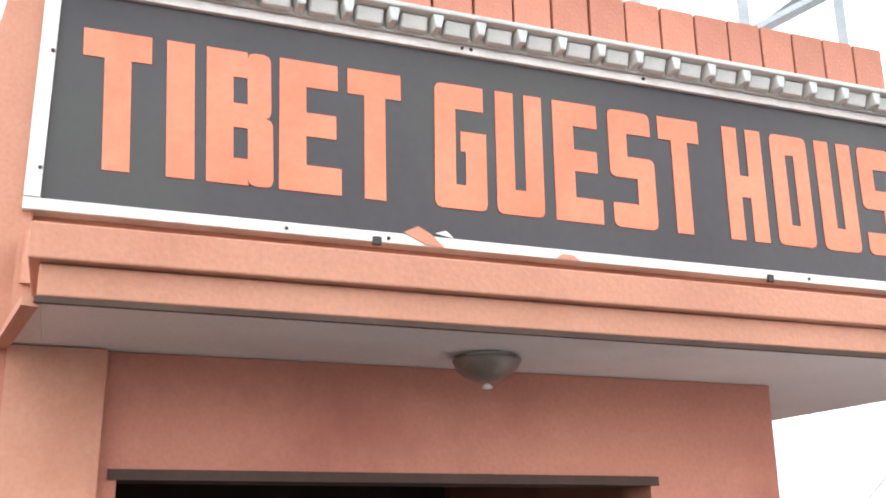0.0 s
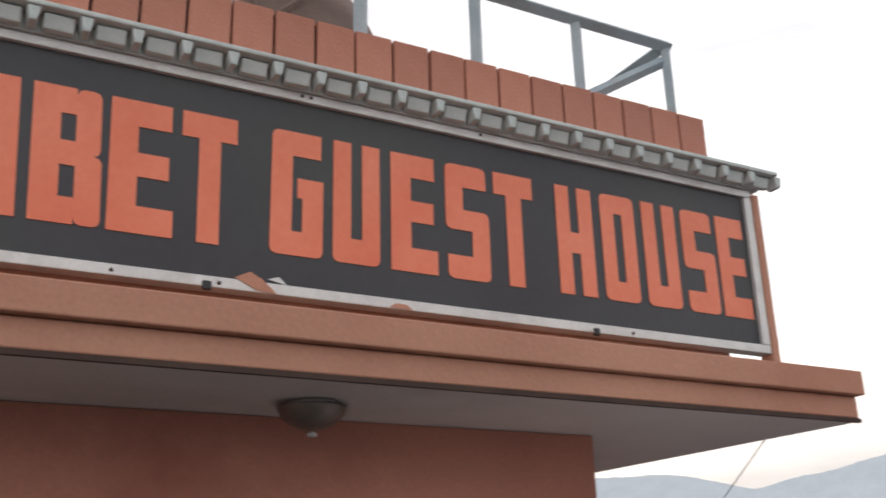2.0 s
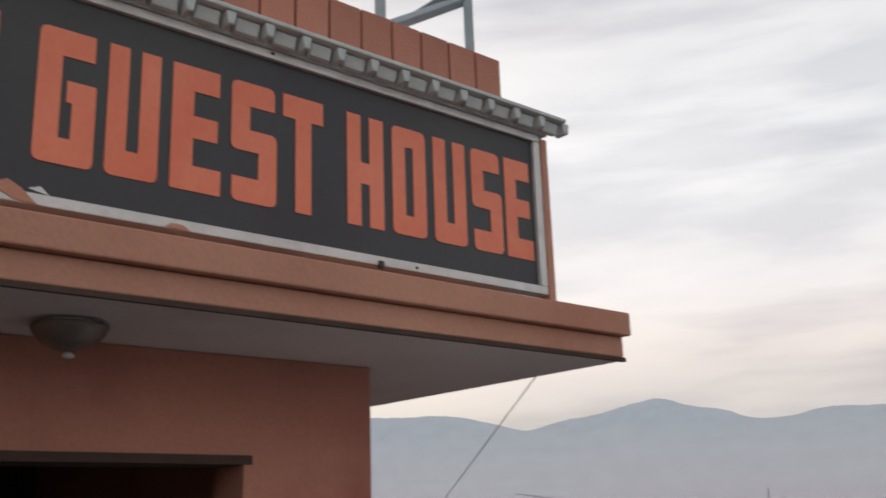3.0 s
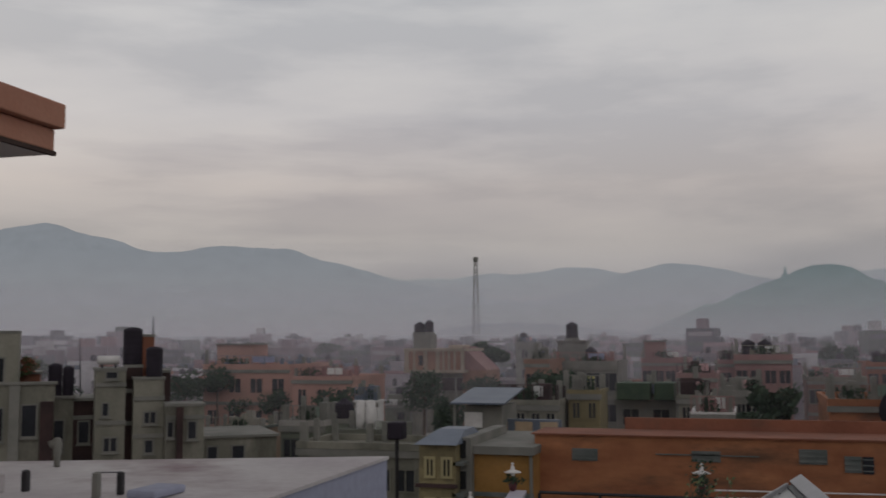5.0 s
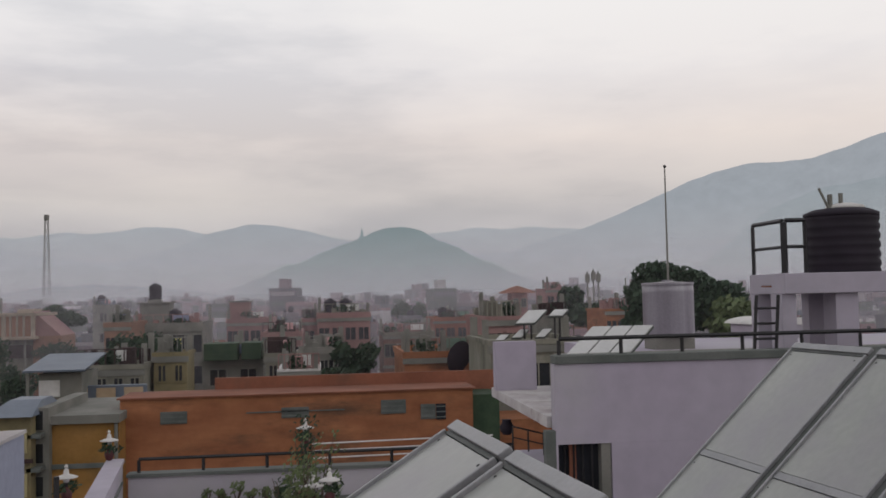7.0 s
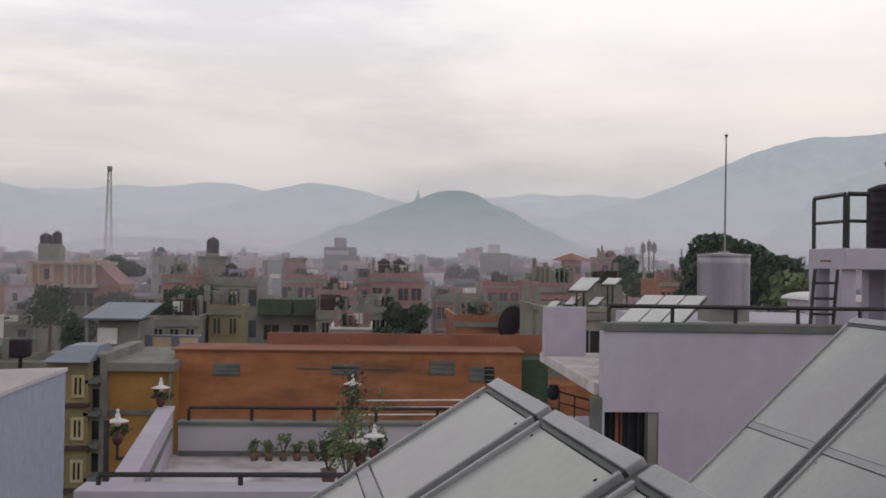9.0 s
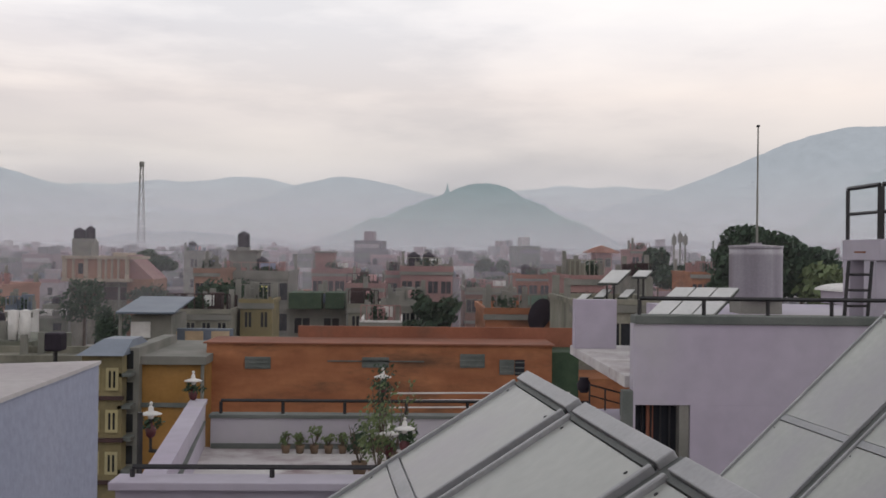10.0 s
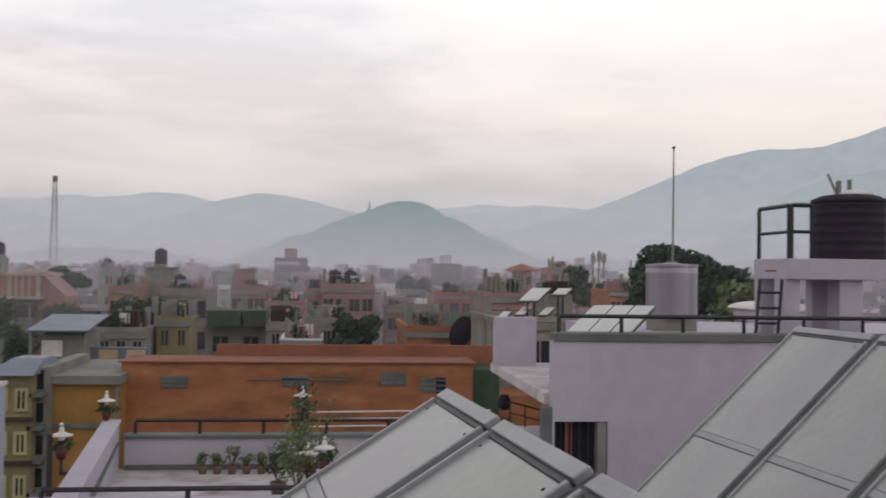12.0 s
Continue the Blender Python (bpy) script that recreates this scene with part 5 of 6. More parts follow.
dk = thing("dark_dish", (7.266, 55, -3), "dark tilted mesh dish on the roof", "satellite dish")
part("reflector", lathe([(0.0, 0.12), (0.4, 0.09), (0.75, 0.0), (0.74, -0.03), (0.4, 0.05), (0.0, 0.08)], (0, 0, 0), 18), TANK_BLACK, dk, "", False, pose(7.266, 55, -3.30, 100, 18, 25) @ Matrix.Diagonal((0.95, 1.25, 1, 1)))
part("stand", tube((7.266, 55.3, -4.5), (7.266, 55.2, -3.684), 0.07), BLACK_IRON, dk)
town_house(8.43, 10.21, -2.87, -1.04, 52, PINK_WALL, "pink white house with gabled roof room", 8, 2, 2, 2.4, 0.2, (0.9, 1.0))
for xa, za, w, d in ((7.58, -1.13, 0.82, 1.0), (8.95, -0.86, 0.62, 0.5), (7.42, -1.70, 0.42, 0.6), (8.39, -1.70, 0.42, 0.6), (6.55, -1.95, 0.40, 0.7)):
    m = Matrix.Translation((xa, 40, za)) @ Matrix.Rotation(radians(32), 4, "X") @ Matrix(((1, 0.75, 0, 0), (0, 1, 0, 0), (0, 0, 1, 0), (0, 0, 0, 1)))
    ob = thing("far_collector", (xa, 40, za), "tilted collector on a far roof, whitened by painted sky reflection", "solar panel", "collectors on far roofs")
    part("cover", box(0.03, w - 0.03, 0.03, d - 0.03, 0.001, 0.03), COLLECTOR_PALE, ob, space=m)
    part("tray", box(0, w, 0, d, -0.08, 0), COLLECTOR_GAP, ob, space=m)
    part("strut", bar((xa + w * 0.5, 40.1, -1.939), (xa + w * 0.5, 40.1, za - 0.01), 0.06), BLACK_IRON, ob)
    part("strut", bar((xa + w, 40.4 + d * 0.3, -1.939), (xa + w, 40.4 + d * 0.3, za + 0.1), 0.06), BLACK_IRON, ob)
town_house(6.45, 10.30, -3.25, -1.74, 39.4, STAINED, "grey roof under the collectors", 6, 3, 1, 2.4, 0.2, (0.9, 0.9))
town_house(13.44, 14.61, -2.60, -1.23, 60, CONCRETE, "grey blank stair tower", 5, 0, 1, 2.4, 0.1, (0.9, 0.9), bands=False)
pg = thing("pagoda_house", (23.212, 120, -15), "tower house with a two-tier pagoda roof", "house")
GX0_, GX1_, GZ0_, GZ1_ = 21.86, 24.56, -2.45, 0.36
part("tower", box(GX0_ + 0.4, GX1_ - 0.4, 118, 121, -15, GZ1_), PINK_WALL, pg)
part("roof", lathe([(2.3, 0.0), (2.25, 0.12), (1.1, 0.6), (0.3, 0.85), (0.0, 0.95)], ((GX0_ + GX1_) / 2, 119.5, GZ1_ - 0.05), 4), RED_BRICK, pg, "tiled pagoda roof", False, None)
window_parts(pg, GX0_ + 0.4, GX1_ - 0.4, GZ1_ - 2.2, GZ1_ - 0.2, 118, 2, 1, 0.5, 0.9)
town_house(28.03, 30.33, -2.55, 0.85, 125, PINK_WALL, "far pink house with roof room", 6, 2, 2, 2.6, 0.2, (0.8, 1.0))
town_house(22.86, 24.71, -2.96, -1.22, 80, ORANGE_WALL, "far ochre plastered town house", 6, 2, 2, 2.6, 0.2, (0.8, 1.0))
tagged(part("far_mast", tube((23.987, 78, -15), (23.971, 78, 1.269), 0.12, 0.06), CONCRETE), "thin far rooftop pole", "mast")

# the dark concrete houses beside the terrace, turned to face it
SWING = Matrix.Rotation(radians(37.5), 4, "Z")


def swung(ob):
    ob.matrix_basis = SWING @ ob.matrix_basis
    return ob


def tower(x0, x1, z1, y, depth, material, label, holes=(), lip=0.08, bands=()):
    """A plain tall house: wall with a roof lip, floor bands and its openings."""
    ob = thing("house", ((x0 + x1) / 2, y + depth / 2, -15), label, "house", "houses of the town")
    part("wall", box(x0, x1, y, y + depth, -15, z1 - 0.12), material, ob)
    part("roof_lip", box(x0 - lip, x1 + lip, y - lip, y + depth, z1 - 0.119, z1), CONCRETE, ob)
    for z in bands:
        part("floor_band", box(x0 - 0.03, x1 + 0.03, y - 0.06, y - 0.003, z - 0.09, z + 0.09), CONCRETE, ob)
    for h in holes:
        opening(ob, *h, y)
    return ob


def stack_tank(x, y, z, r, h):
    ob = thing("roof_tank", (x, y, z), "tall black ribbed plastic water tank on a roof", "water tank", "roof tanks of the town")
    prof = [(r * 0.96, 0)]
    for k in range(6):
        zz = h * 0.9 * (k + 0.5) / 6
        prof += [(r, zz - h * 0.05), (r * 0.95, zz), (r, zz + h * 0.05)]
    part("body", lathe(prof + [(r * 0.97, h * 0.93), (r * 0.6, h * 0.985)], (x, y, z), 18), TANK_BLACK, ob, "", True)
    part("lid", lathe([(r * 0.35, h * 0.98), (r * 0.35, h), (0, h)], (x, y, z), 12), TANK_BLACK, ob)
    return swung(ob)


brick = tower(-6.8, -3.27, 0.62, 47, 7, CONCRETE, "unfinished house of red brick panels in a concrete frame", (), 0.05)
for xa, xb, za, zb in ((-6.6, -5.15, -0.45, 0.28), (-4.95, -3.4, -0.45, 0.28), (-6.6, -4.6, -2.4, -0.86), (-4.44, -3.4, -2.4, -0.86), (-6.6, -4.8, -4.9, -2.78), (-4.62, -3.52, -4.9, -2.78)):
    part("brick_panel", box(xa, xb, 46.95, 46.998, za, zb), RED_BRICK, brick, "red brick infill panel")
swung(brick)
for x, h in ((-4.3, 0.30), (-3.7, 0.24), (-5.2, 0.4)):
    swung(tagged(part("roof_crate", box(x - 0.35, x + 0.3, 48, 48.8, 0.621, 0.62 + h, bevel=0.03), DARK_AND_SHADE), "dark crate on a roof", "crate", "crates on the roof"))
swung(tagged(part("rooftop_wire", tube((-7.5, 48, 1.5), (-4.0, 48, 0.95), 0.015, None, 5), BLACK_IRON), "thin slack rooftop wire", "wire"))
swung(tower(-3.26, -1.67, 0.62, 46.5, 2.0, STAINED, "narrow cream plastered block with one window", ((-2.76, -2.26, -1.55, -0.57),), 0.03))
mid = tower(-3.47, -0.17, -1.56, 46, 0.45, STAINED, "stained concrete front with dark window openings", ((-3.25, -2.21, -3.98, -2.66), (-1.45, -0.9, -3.84, -2.55)), 0.1)
part("column", box(-1.96, -1.55, 45.7, 45.998, -15, -1.70), CONCRETE, mid)
# near-black slab on the wall face paints the shade of a recess
part("recess", box(-0.74, -0.2, 45.9, 45.998, -15, -2.4), DARK_AND_SHADE, mid, "near-black slab with a recess's shade painted in")
swung(mid)
vine = tower(-1.94, -0.85, -1.2, 49, 3, RED_BRICK, "brick roof room with flowering creeper", ())
part("creeper", leaves((-1.4, 48.8, -0.95), (0.62, 0.25, 0.62), 420, 0.09, 61), LEAF_PALE, vine, "reddish green creeper")
part("blossom", leaves((-1.35, 48.6, -0.9), (0.55, 0.2, 0.5), 120, 0.07, 62), RED_BRICK, vine, "red blossom")
swung(vine)
swung(tower(-0.55, 0.60, -2.23, 46.9, 3, STAINED, "grey roof under two black tanks", ((-0.2, 0.2, -4.6, -3.3),)))
stack_tank(-0.19, 47.6, -2.229, 0.30, 1.42)
stack_tank(0.36, 47.5, -2.229, 0.24, 1.30)
# dark maroon wall, made darker for the shade it stands back in
swung(tower(0.55, 1.50, -2.35, 47.2, 4, DARK_AND_SHADE, "dark maroon brick house wall with recess shade in its colour", ((0.85, 1.25, -4.3, -3.4),), 0.15, (-3.2,)))
swung(tower(1.44, 2.66, -1.0, 45, 3, STAINED, "tall stained concrete tower house", ((1.83, 2.03, -4.5, -3.96), (2.11, 2.32, -4.5, -3.96), (1.87, 2.28, -1.42, -1.18), (1.75, 1.95, -3.0, -2.5)), 0.05, (-1.7, -3.3)))
hw = thing("hot_water_cylinder", (2.0, 45.6, -1.0), "white horizontal hot water cylinder on a stand", "water tank")
part("cylinder", tube((1.56, 45.6, -0.66), (2.41, 45.6, -0.66), 0.19, None, 16), WHITE_TRIM, hw, "", True)
part("end_cap", tube((1.50, 45.6, -0.66), (1.559, 45.6, -0.66), 0.15, 0.19, 16), WHITE_TRIM, hw)
for x in (1.7, 2.25):
    part("cradle", box(x - 0.05, x + 0.05, 45.45, 45.75, -0.998, -0.84), BLACK_IRON, hw)
swung(hw)
# near-black core paints the shadow gap between the towers
swung(tower(2.68, 3.40, -0.88, 45.6, 2, DARK_AND_SHADE, "narrow tower core coloured near-black for the shadow gap", (), 0.02, (-2.0, -3.4)))
stack_tank(3.0, 46.4, -0.879, 0.42, 1.66)
swung(tower(2.98, 4.24, -1.39, 44.8, 0.78, STAINED, "stained plaster tower house", ((3.45, 3.63, -3.35, -2.91), (3.71, 3.89, -3.35, -2.91), (3.5, 3.8, -4.6, -4.1)), 0.05, (-2.3, -3.9)))
stack_tank(3.84, 45.2, -1.389, 0.36, 1.30)
swung(tower(3.42, 3.92, 0.46, 46.3, 0.8, RED_BRICK, "small brick stair head", (), 0.04))
swung(tagged(part("roof_aerial", tube((3.86, 46.5, 0.461), (3.86, 46.5, 1.27), 0.03, 0.02, 6), BLACK_IRON), "short dark rooftop aerial", "aerial"))
swung(tagged(part("roof_aerial", tube((0.9, 48.5, -2.349), (0.8, 48.5, 0.3), 0.03, 0.02, 6), BLACK_IRON), "tall thin dark rooftop aerial", "aerial"))
swung(tower(4.23, 4.62, -1.13, 46, 2, DARK_AND_SHADE, "dark narrow roof room", (), 0.03))
swung(tower(4.27, 5.86, -2.52, 44, 1.9, STAINED, "low stained concrete block with dark column", ((5.2, 5.5, -4.0, -3.3), (4.35, 4.55, -3.9, -3.3)), 0.06, (-3.1,)))
# near-black upright column in front of the low block
swung(tagged(part("dark_column_strip", box(4.68, 4.95, 43.7, 43.93, -15, -2.66), DARK_AND_SHADE), "dark upright column on the low block", "duct"))
swung(tower(5.9, 9.4, -4.1, 46, 5, STAINED, "low olive stained house with a flat roof", ((6.3, 6.7, -5.2, -4.6), (7.4, 7.9, -5.2, -4.6)), 0.12))
town_house(-49.19, -40.27, -7.69, -1.92, 85, SALMON, "pink plastered apartment house with balconies", 9, 4, 3, 3.0, 0.5, (1.2, 1.3), True)
town_house(-36.62, -31.24, -6.88, -2.77, 78, SALMON, "salmon pink plastered town house", 8, 3, 2, 3.0, 0.3, (0.7, 1.4))
town_house(-34.61, -31.64, -8.41, -5.64, 60, HOUSE_PAINT, "low olive grey house", 8, 3, 1, 2.6, 0.2, (0.9, 0.9))
town_house(-24.11, -21.60, -6.83, -4.13, 50, HOUSE_PAINT, "low house with cluttered roof", 6, 2, 2, 2.4, 0.3, (0.8, 0.9))
town_house(-20.02, -17.66, -6.08, -4.88, 45, YELLOW_WALL, "low yellow roof room", 6, 2, 1, 2.0, 0.1, (0.5, 0.8))
wt = thing("white_twin_tank", (-18.003, 47, -5), "two upright white tank cylinders on a roof", "water tank")
part("cylinder", lathe([(0.22, 0), (0.24, 0.5), (0.24, 1.3), (0.1, 1.4)], (-18.275, 47, -4.228), 12), WHITE_TRIM, wt, "", True)
part("cylinder", lathe([(0.22, 0), (0.24, 0.5), (0.24, 1.3), (0.1, 1.4)], (-17.732, 47, -4.214), 12), WHITE_TRIM, wt, "", True)
part("base", box(-19.373, -17.253, 46.5, 52, -15, -4.249), HOUSE_PAINT, wt)
roof_tank(-19.571, 48, -4.056, 0.5, 0.75)
tagged(part("dark_roof_tank", box(-14.370, -13.713, 40, 40.8, -4.048, -3.315, bevel=0.08), TANK_BLACK), "square black roof tank on a pole", "water tank")
tagged(part("tank_pole", bar((-14.042, 40.4, -15), (-14.042, 40.4, -4.048), 0.12), BLACK_IRON), "thin dark tank pole", "pole")
town_house(-22.96, -21.53, -5.17, -3.50, 58, WHITE_TRIM, "white house with a green band", 1.2, 2, 1, 2.4, 0.1, (0.5, 0.9))
town_house(-19.35, -13.62, -5.80, -4.40, 42, STAINED, "low olive house with a cluttered flat roof", 4, 5, 1, 2.6, 0.3, (0.8, 0.9))


# repeating town houses, built in a few kinds and set out in streets
def house_kind(w, d, h, seed, material):
    rnd = random.Random(seed)
    ob = thing("town_house", (0, 0, 0), "flat-roofed plastered town house with rows of windows", "house", "far houses of the town")
    part("wall", box(-w / 2, w / 2, -d / 2, d / 2, 0, h), material, ob)
    pr = bmesh.new()
    for a in ((-w / 2 - 0.15, w / 2 + 0.15, -d / 2 - 0.15, -d / 2 + 0.1), (-w / 2 - 0.15, w / 2 + 0.15, d / 2 - 0.1, d / 2 + 0.15), (-w / 2 - 0.15, -w / 2 + 0.1, -d / 2 + 0.101, d / 2 - 0.101), (w / 2 - 0.1, w / 2 + 0.15, -d / 2 + 0.101, d / 2 - 0.101)):
        add_box(pr, *a, h + 0.001, h + rnd.uniform(0.4, 0.9))
    part("parapet", pr, CONCRETE if seed % 2 else material, ob)
    hx = rnd.uniform(-0.25, 0.25) * w
    part("stair_head", box(hx - w * 0.2, hx + w * 0.2, -d * 0.2, d * 0.25, h + 0.002, h + 2.4), material, ob)
    part("tank", lathe([(0.6, 0), (0.65, 0.5), (0.6, 1.0), (0.4, 1.3), (0, 1.35)], (hx, 0, h + 2.401), 10), TANK_BLACK, ob)
    for k in range(2):
        px, py = rnd.choice((-0.46, 0.0, 0.46)) * w, rnd.choice((-0.46, 0.1, 0.46)) * d
        part("rebar_post", box(px - 0.1 - 0.013 * k, px + 0.1 + 0.013 * k, py - 0.1 - 0.013 * k, py + 0.1 + 0.013 * k, h + 0.003 + 0.004 * k, h + rnd.uniform(1.0, 2.2)), CONCRETE, ob)
    part("greenery", leaves((rnd.uniform(-0.3, 0.3) * w, -d * 0.42, h + 0.9), (w * 0.28, 0.6, 0.8), 140, 0.28, seed + 300), LEAF, ob, "potted greenery along the parapet")
    junk = bmesh.new()
    for k in range(9):
        jx, jy, jw = rnd.uniform(-0.42, 0.42) * w, rnd.uniform(-0.42, 0.3) * d, rnd.uniform(0.2, 0.8)
        add_box(junk, jx - jw, jx + jw, jy - 0.4, jy + 0.4, h + 0.006 + 0.003 * k, h + rnd.uniform(0.6, 1.7))
    for k in range(6):
        jx = -w / 2 + w * k / 5
        add_box(junk, jx - 0.04, jx + 0.04, -d / 2 - 0.02, -d / 2 + 0.06, h + 0.4, h + 1.5)
    add_box(junk, -w / 2, w / 2, -d / 2 - 0.015, -d / 2 + 0.055, h + 1.501, h + 1.58)
    part("roof_clutter", junk, (DARK_AND_SHADE, CONCRETE, BLUE_SHEET, WHITE_TRIM)[seed % 4], ob, "boxes, rails and sheds on the roof")
    part("aerial", tube((hx + 0.8, 0.5, h + 2.4), (hx + 0.8, 0.5, h + rnd.uniform(3.4, 4.6)), 0.05, 0.03, 5), BLACK_IRON, ob)
    part("roof_shed", box(w * 0.12, w * 0.42, d * 0.05, d * 0.4, h + 0.004, h + rnd.uniform(1.2, 2.0)), BLUE_SHEET if seed % 2 else RED_BRICK, ob)
    cols = rnd.choice((2, 3, 4))
    for r in range(3):
        z = h - 1.6 - 2.9 * r
        band = bmesh.new()
        add_box(band, -w / 2 - 0.4 * (seed % 3 == 0), w / 2 + 0.12, -d / 2 - 0.12 - 0.6 * (seed % 3 == 0), -d / 2 - 0.003, z - 1.35, z - 1.15)
        part("ledge", band, CONCRETE, ob)
        for c in range(cols):
            cx = -w / 2 + w * (c + 0.5) / cols
            part("window", box(cx - 0.55, cx + 0.55, -d / 2 - 0.05, -d / 2 - 0.004, z - 0.7, z + 0.7), GLASS_DARK, ob)
    return ob


def stretch_m(x, y, z, turn, sx, sy, sz):
    return pose(x, y, z, 0, 0, turn) @ Matrix.Diagonal((sx, sy, sz, 1))


KINDS = [(house_kind(7 + k % 3 * 1.5, 8 + k % 2 * 2, 11 + k % 4 * 0.9, k, HOUSE_PAINT)) for k in range(6)]
FAR_KINDS = [(house_kind(8 + k % 3 * 2, 9, 11.5 + k % 4, 10 + k, FAR_HAZE_PAINT)) for k in range(5)]
rnd = random.Random(11)
taken = []
first = {}


def put(kind, m):
    """The first of a kind is moved to its place, the others are copies."""
    if kind.name not in first:
        first[kind.name] = True
        kind.matrix_basis = m
        return kind
    return copy_thing(kind, m)


for ring, (r0, r1, count, lift) in enumerate(((42, 64, 90, -5.2), (62, 100, 60, -1.6), (100, 150, 60, -0.9), (150, 230, 70, -1.4), (230, 380, 80, -1.2))):
    for _ in range(count):
        az = radians(rnd.uniform(-50, 34))
        r = rnd.uniform(r0, r1)
        x, y = r * math.sin(az), r * math.cos(az)
        if any((x - a) ** 2 + (y - b) ** 2 < (4.2 + r * 0.022) ** 2 for a, b in taken):
            continue
        if 6.0 < math.degrees(az) < 26 and r < 75 or r < 48 and -16 < math.degrees(az) < 8:
            continue
        taken.append((x, y))
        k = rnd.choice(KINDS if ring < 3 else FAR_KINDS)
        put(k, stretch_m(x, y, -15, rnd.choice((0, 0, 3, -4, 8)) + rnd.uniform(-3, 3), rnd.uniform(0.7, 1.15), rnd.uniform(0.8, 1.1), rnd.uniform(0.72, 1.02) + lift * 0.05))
bm = bmesh.new()
for _ in range(2600):
    az, r = radians(rnd.uniform(-58, 38)), rnd.uniform(300, 1100)
    w, h = rnd.uniform(2, 5), rnd.uniform(8, 15) + (5 if rnd.random() < 0.04 else 0)
    m = pose(r * math.sin(az), r * math.cos(az), -15, 0, 0, rnd.uniform(-20, 20))
    add_box(bm, -w, w, -5, 5, 0, h, m)
    add_box(bm, -w * 0.4, w * 0.3, -2, 3, h + 0.01, h + rnd.uniform(1.5, 3.2), m)
    for k in range(3):
        add_box(bm, -w * 0.85, w * 0.85, -5.15, -5.02, h - 2.3 - 3 * k, h - 1.1 - 3 * k, m)
FAR_STUFF = surface("far_town_hazed_walls", (0.24, 0.20, 0.21), (0.40, 0.35, 0.36), 0.9, 0.05, 0.3, 0.0)
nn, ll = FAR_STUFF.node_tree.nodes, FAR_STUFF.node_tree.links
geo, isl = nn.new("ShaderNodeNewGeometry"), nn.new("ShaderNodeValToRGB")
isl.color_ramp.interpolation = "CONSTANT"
# tones lean to lilac, haze painted into the far walls
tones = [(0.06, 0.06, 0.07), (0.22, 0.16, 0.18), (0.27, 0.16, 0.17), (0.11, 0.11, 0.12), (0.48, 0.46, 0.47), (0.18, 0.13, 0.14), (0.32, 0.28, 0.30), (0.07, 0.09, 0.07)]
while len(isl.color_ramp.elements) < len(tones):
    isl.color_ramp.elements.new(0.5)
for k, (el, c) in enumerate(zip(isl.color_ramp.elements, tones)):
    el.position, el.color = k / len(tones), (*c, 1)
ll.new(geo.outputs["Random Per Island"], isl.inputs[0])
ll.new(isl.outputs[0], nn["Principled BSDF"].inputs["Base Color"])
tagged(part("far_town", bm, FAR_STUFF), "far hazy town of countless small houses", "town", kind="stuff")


# ---- trees ----
def tree(x, y, z, h, rx, rz, count, size, seed, label, material=None):
    ob = thing("tree", (x, y, z), label, "tree", "trees of the town")
    rnd = random.Random(seed)
    tr = bmesh.new()
    top = z + h - rz * 1.2
    add_tube(tr, (x, y, z), (x, y, top), rx * 0.09, rx * 0.05, 8)
    for _ in range(6):
        a = rnd.uniform(0, 6.28)
        add_tube(tr, (x, y, top - rx * 0.2), (x + math.cos(a) * rx * 0.6, y + math.sin(a) * rx * 0.6, top + rz * rnd.uniform(0.1, 0.9)), rx * 0.045, rx * 0.015, 6)
    part("trunk", tr, BARK, ob)
    part("crown", leaves((x, y, z + h - rz), (rx, rx, rz), count, size, seed), material or LEAF, ob)


TRX = 20.25
tree(TRX, 58, -15, 1.939 + 15, 3.0, 1.9, 7500, 0.20, 3, "broad dark green tree behind the steel tank")
tree(22.700, 57, -15, 1.213 + 15, 1.9, 1.9, 1500, 0.36, 4, "dark green tree with a ragged crown")
tree(23.190, 55, -15, -0.331 + 15, 1.6, 1.3, 1000, 0.34, 5, "paler green tree with a ragged crown", LEAF_PALE)
tree(18.061, 54, -15, 0.485 + 15, 1.6, 2.2, 1200, 0.34, 14, "dark green tree with a ragged crown")
tree(23.151, 92, -15, 1.282 + 15, 1.3, 2.2, 700, 0.4, 6, "slim dark evergreen tree")
tree(24.418, 90, -15, -0.164 + 15, 2.2, 1.6, 800, 0.4, 7, "round dark green tree")
tree(-31.6, 128, -15, 0.2 + 15, 3.0, 1.6, 1500, 0.34, 8, "broad dark green tree")
tree(-12.624, 80, -15, -2.500 + 15, 1.8, 2.0, 900, 0.36, 9, "dark green tree between houses")
tree(1.688, 62, -15, -2.386 + 15, 1.4, 1.7, 1100, 0.3, 10, "rounded dark green tree beside the hall")
tree(0.373, 58, -15, -3.619 + 15, 1.0, 0.9, 500, 0.26, 12, "low bushy green tree beside the hall")
for k in range(34):
    az, r = radians(rnd.uniform(-48, 30)), rnd.uniform(70, 150)
    if not 7 < math.degrees(az) < 26:
        tree(r * math.sin(az), r * math.cos(az), -15, rnd.uniform(9.5, 13.5), rnd.uniform(1.3, 2.6), rnd.uniform(1.2, 2.2), 1500, 0.17, 140 + k, "dark green tree between crowded houses")
for k in range(40):
    az, r = radians(rnd.uniform(-48, 30)), rnd.uniform(165, 520)
    tree(r * math.sin(az), r * math.cos(az), -15, rnd.uniform(11, 15.5), rnd.uniform(2.0, 3.8), rnd.uniform(1.6, 2.6), 420, 0.6, 40 + k, "far dark green tree between houses")

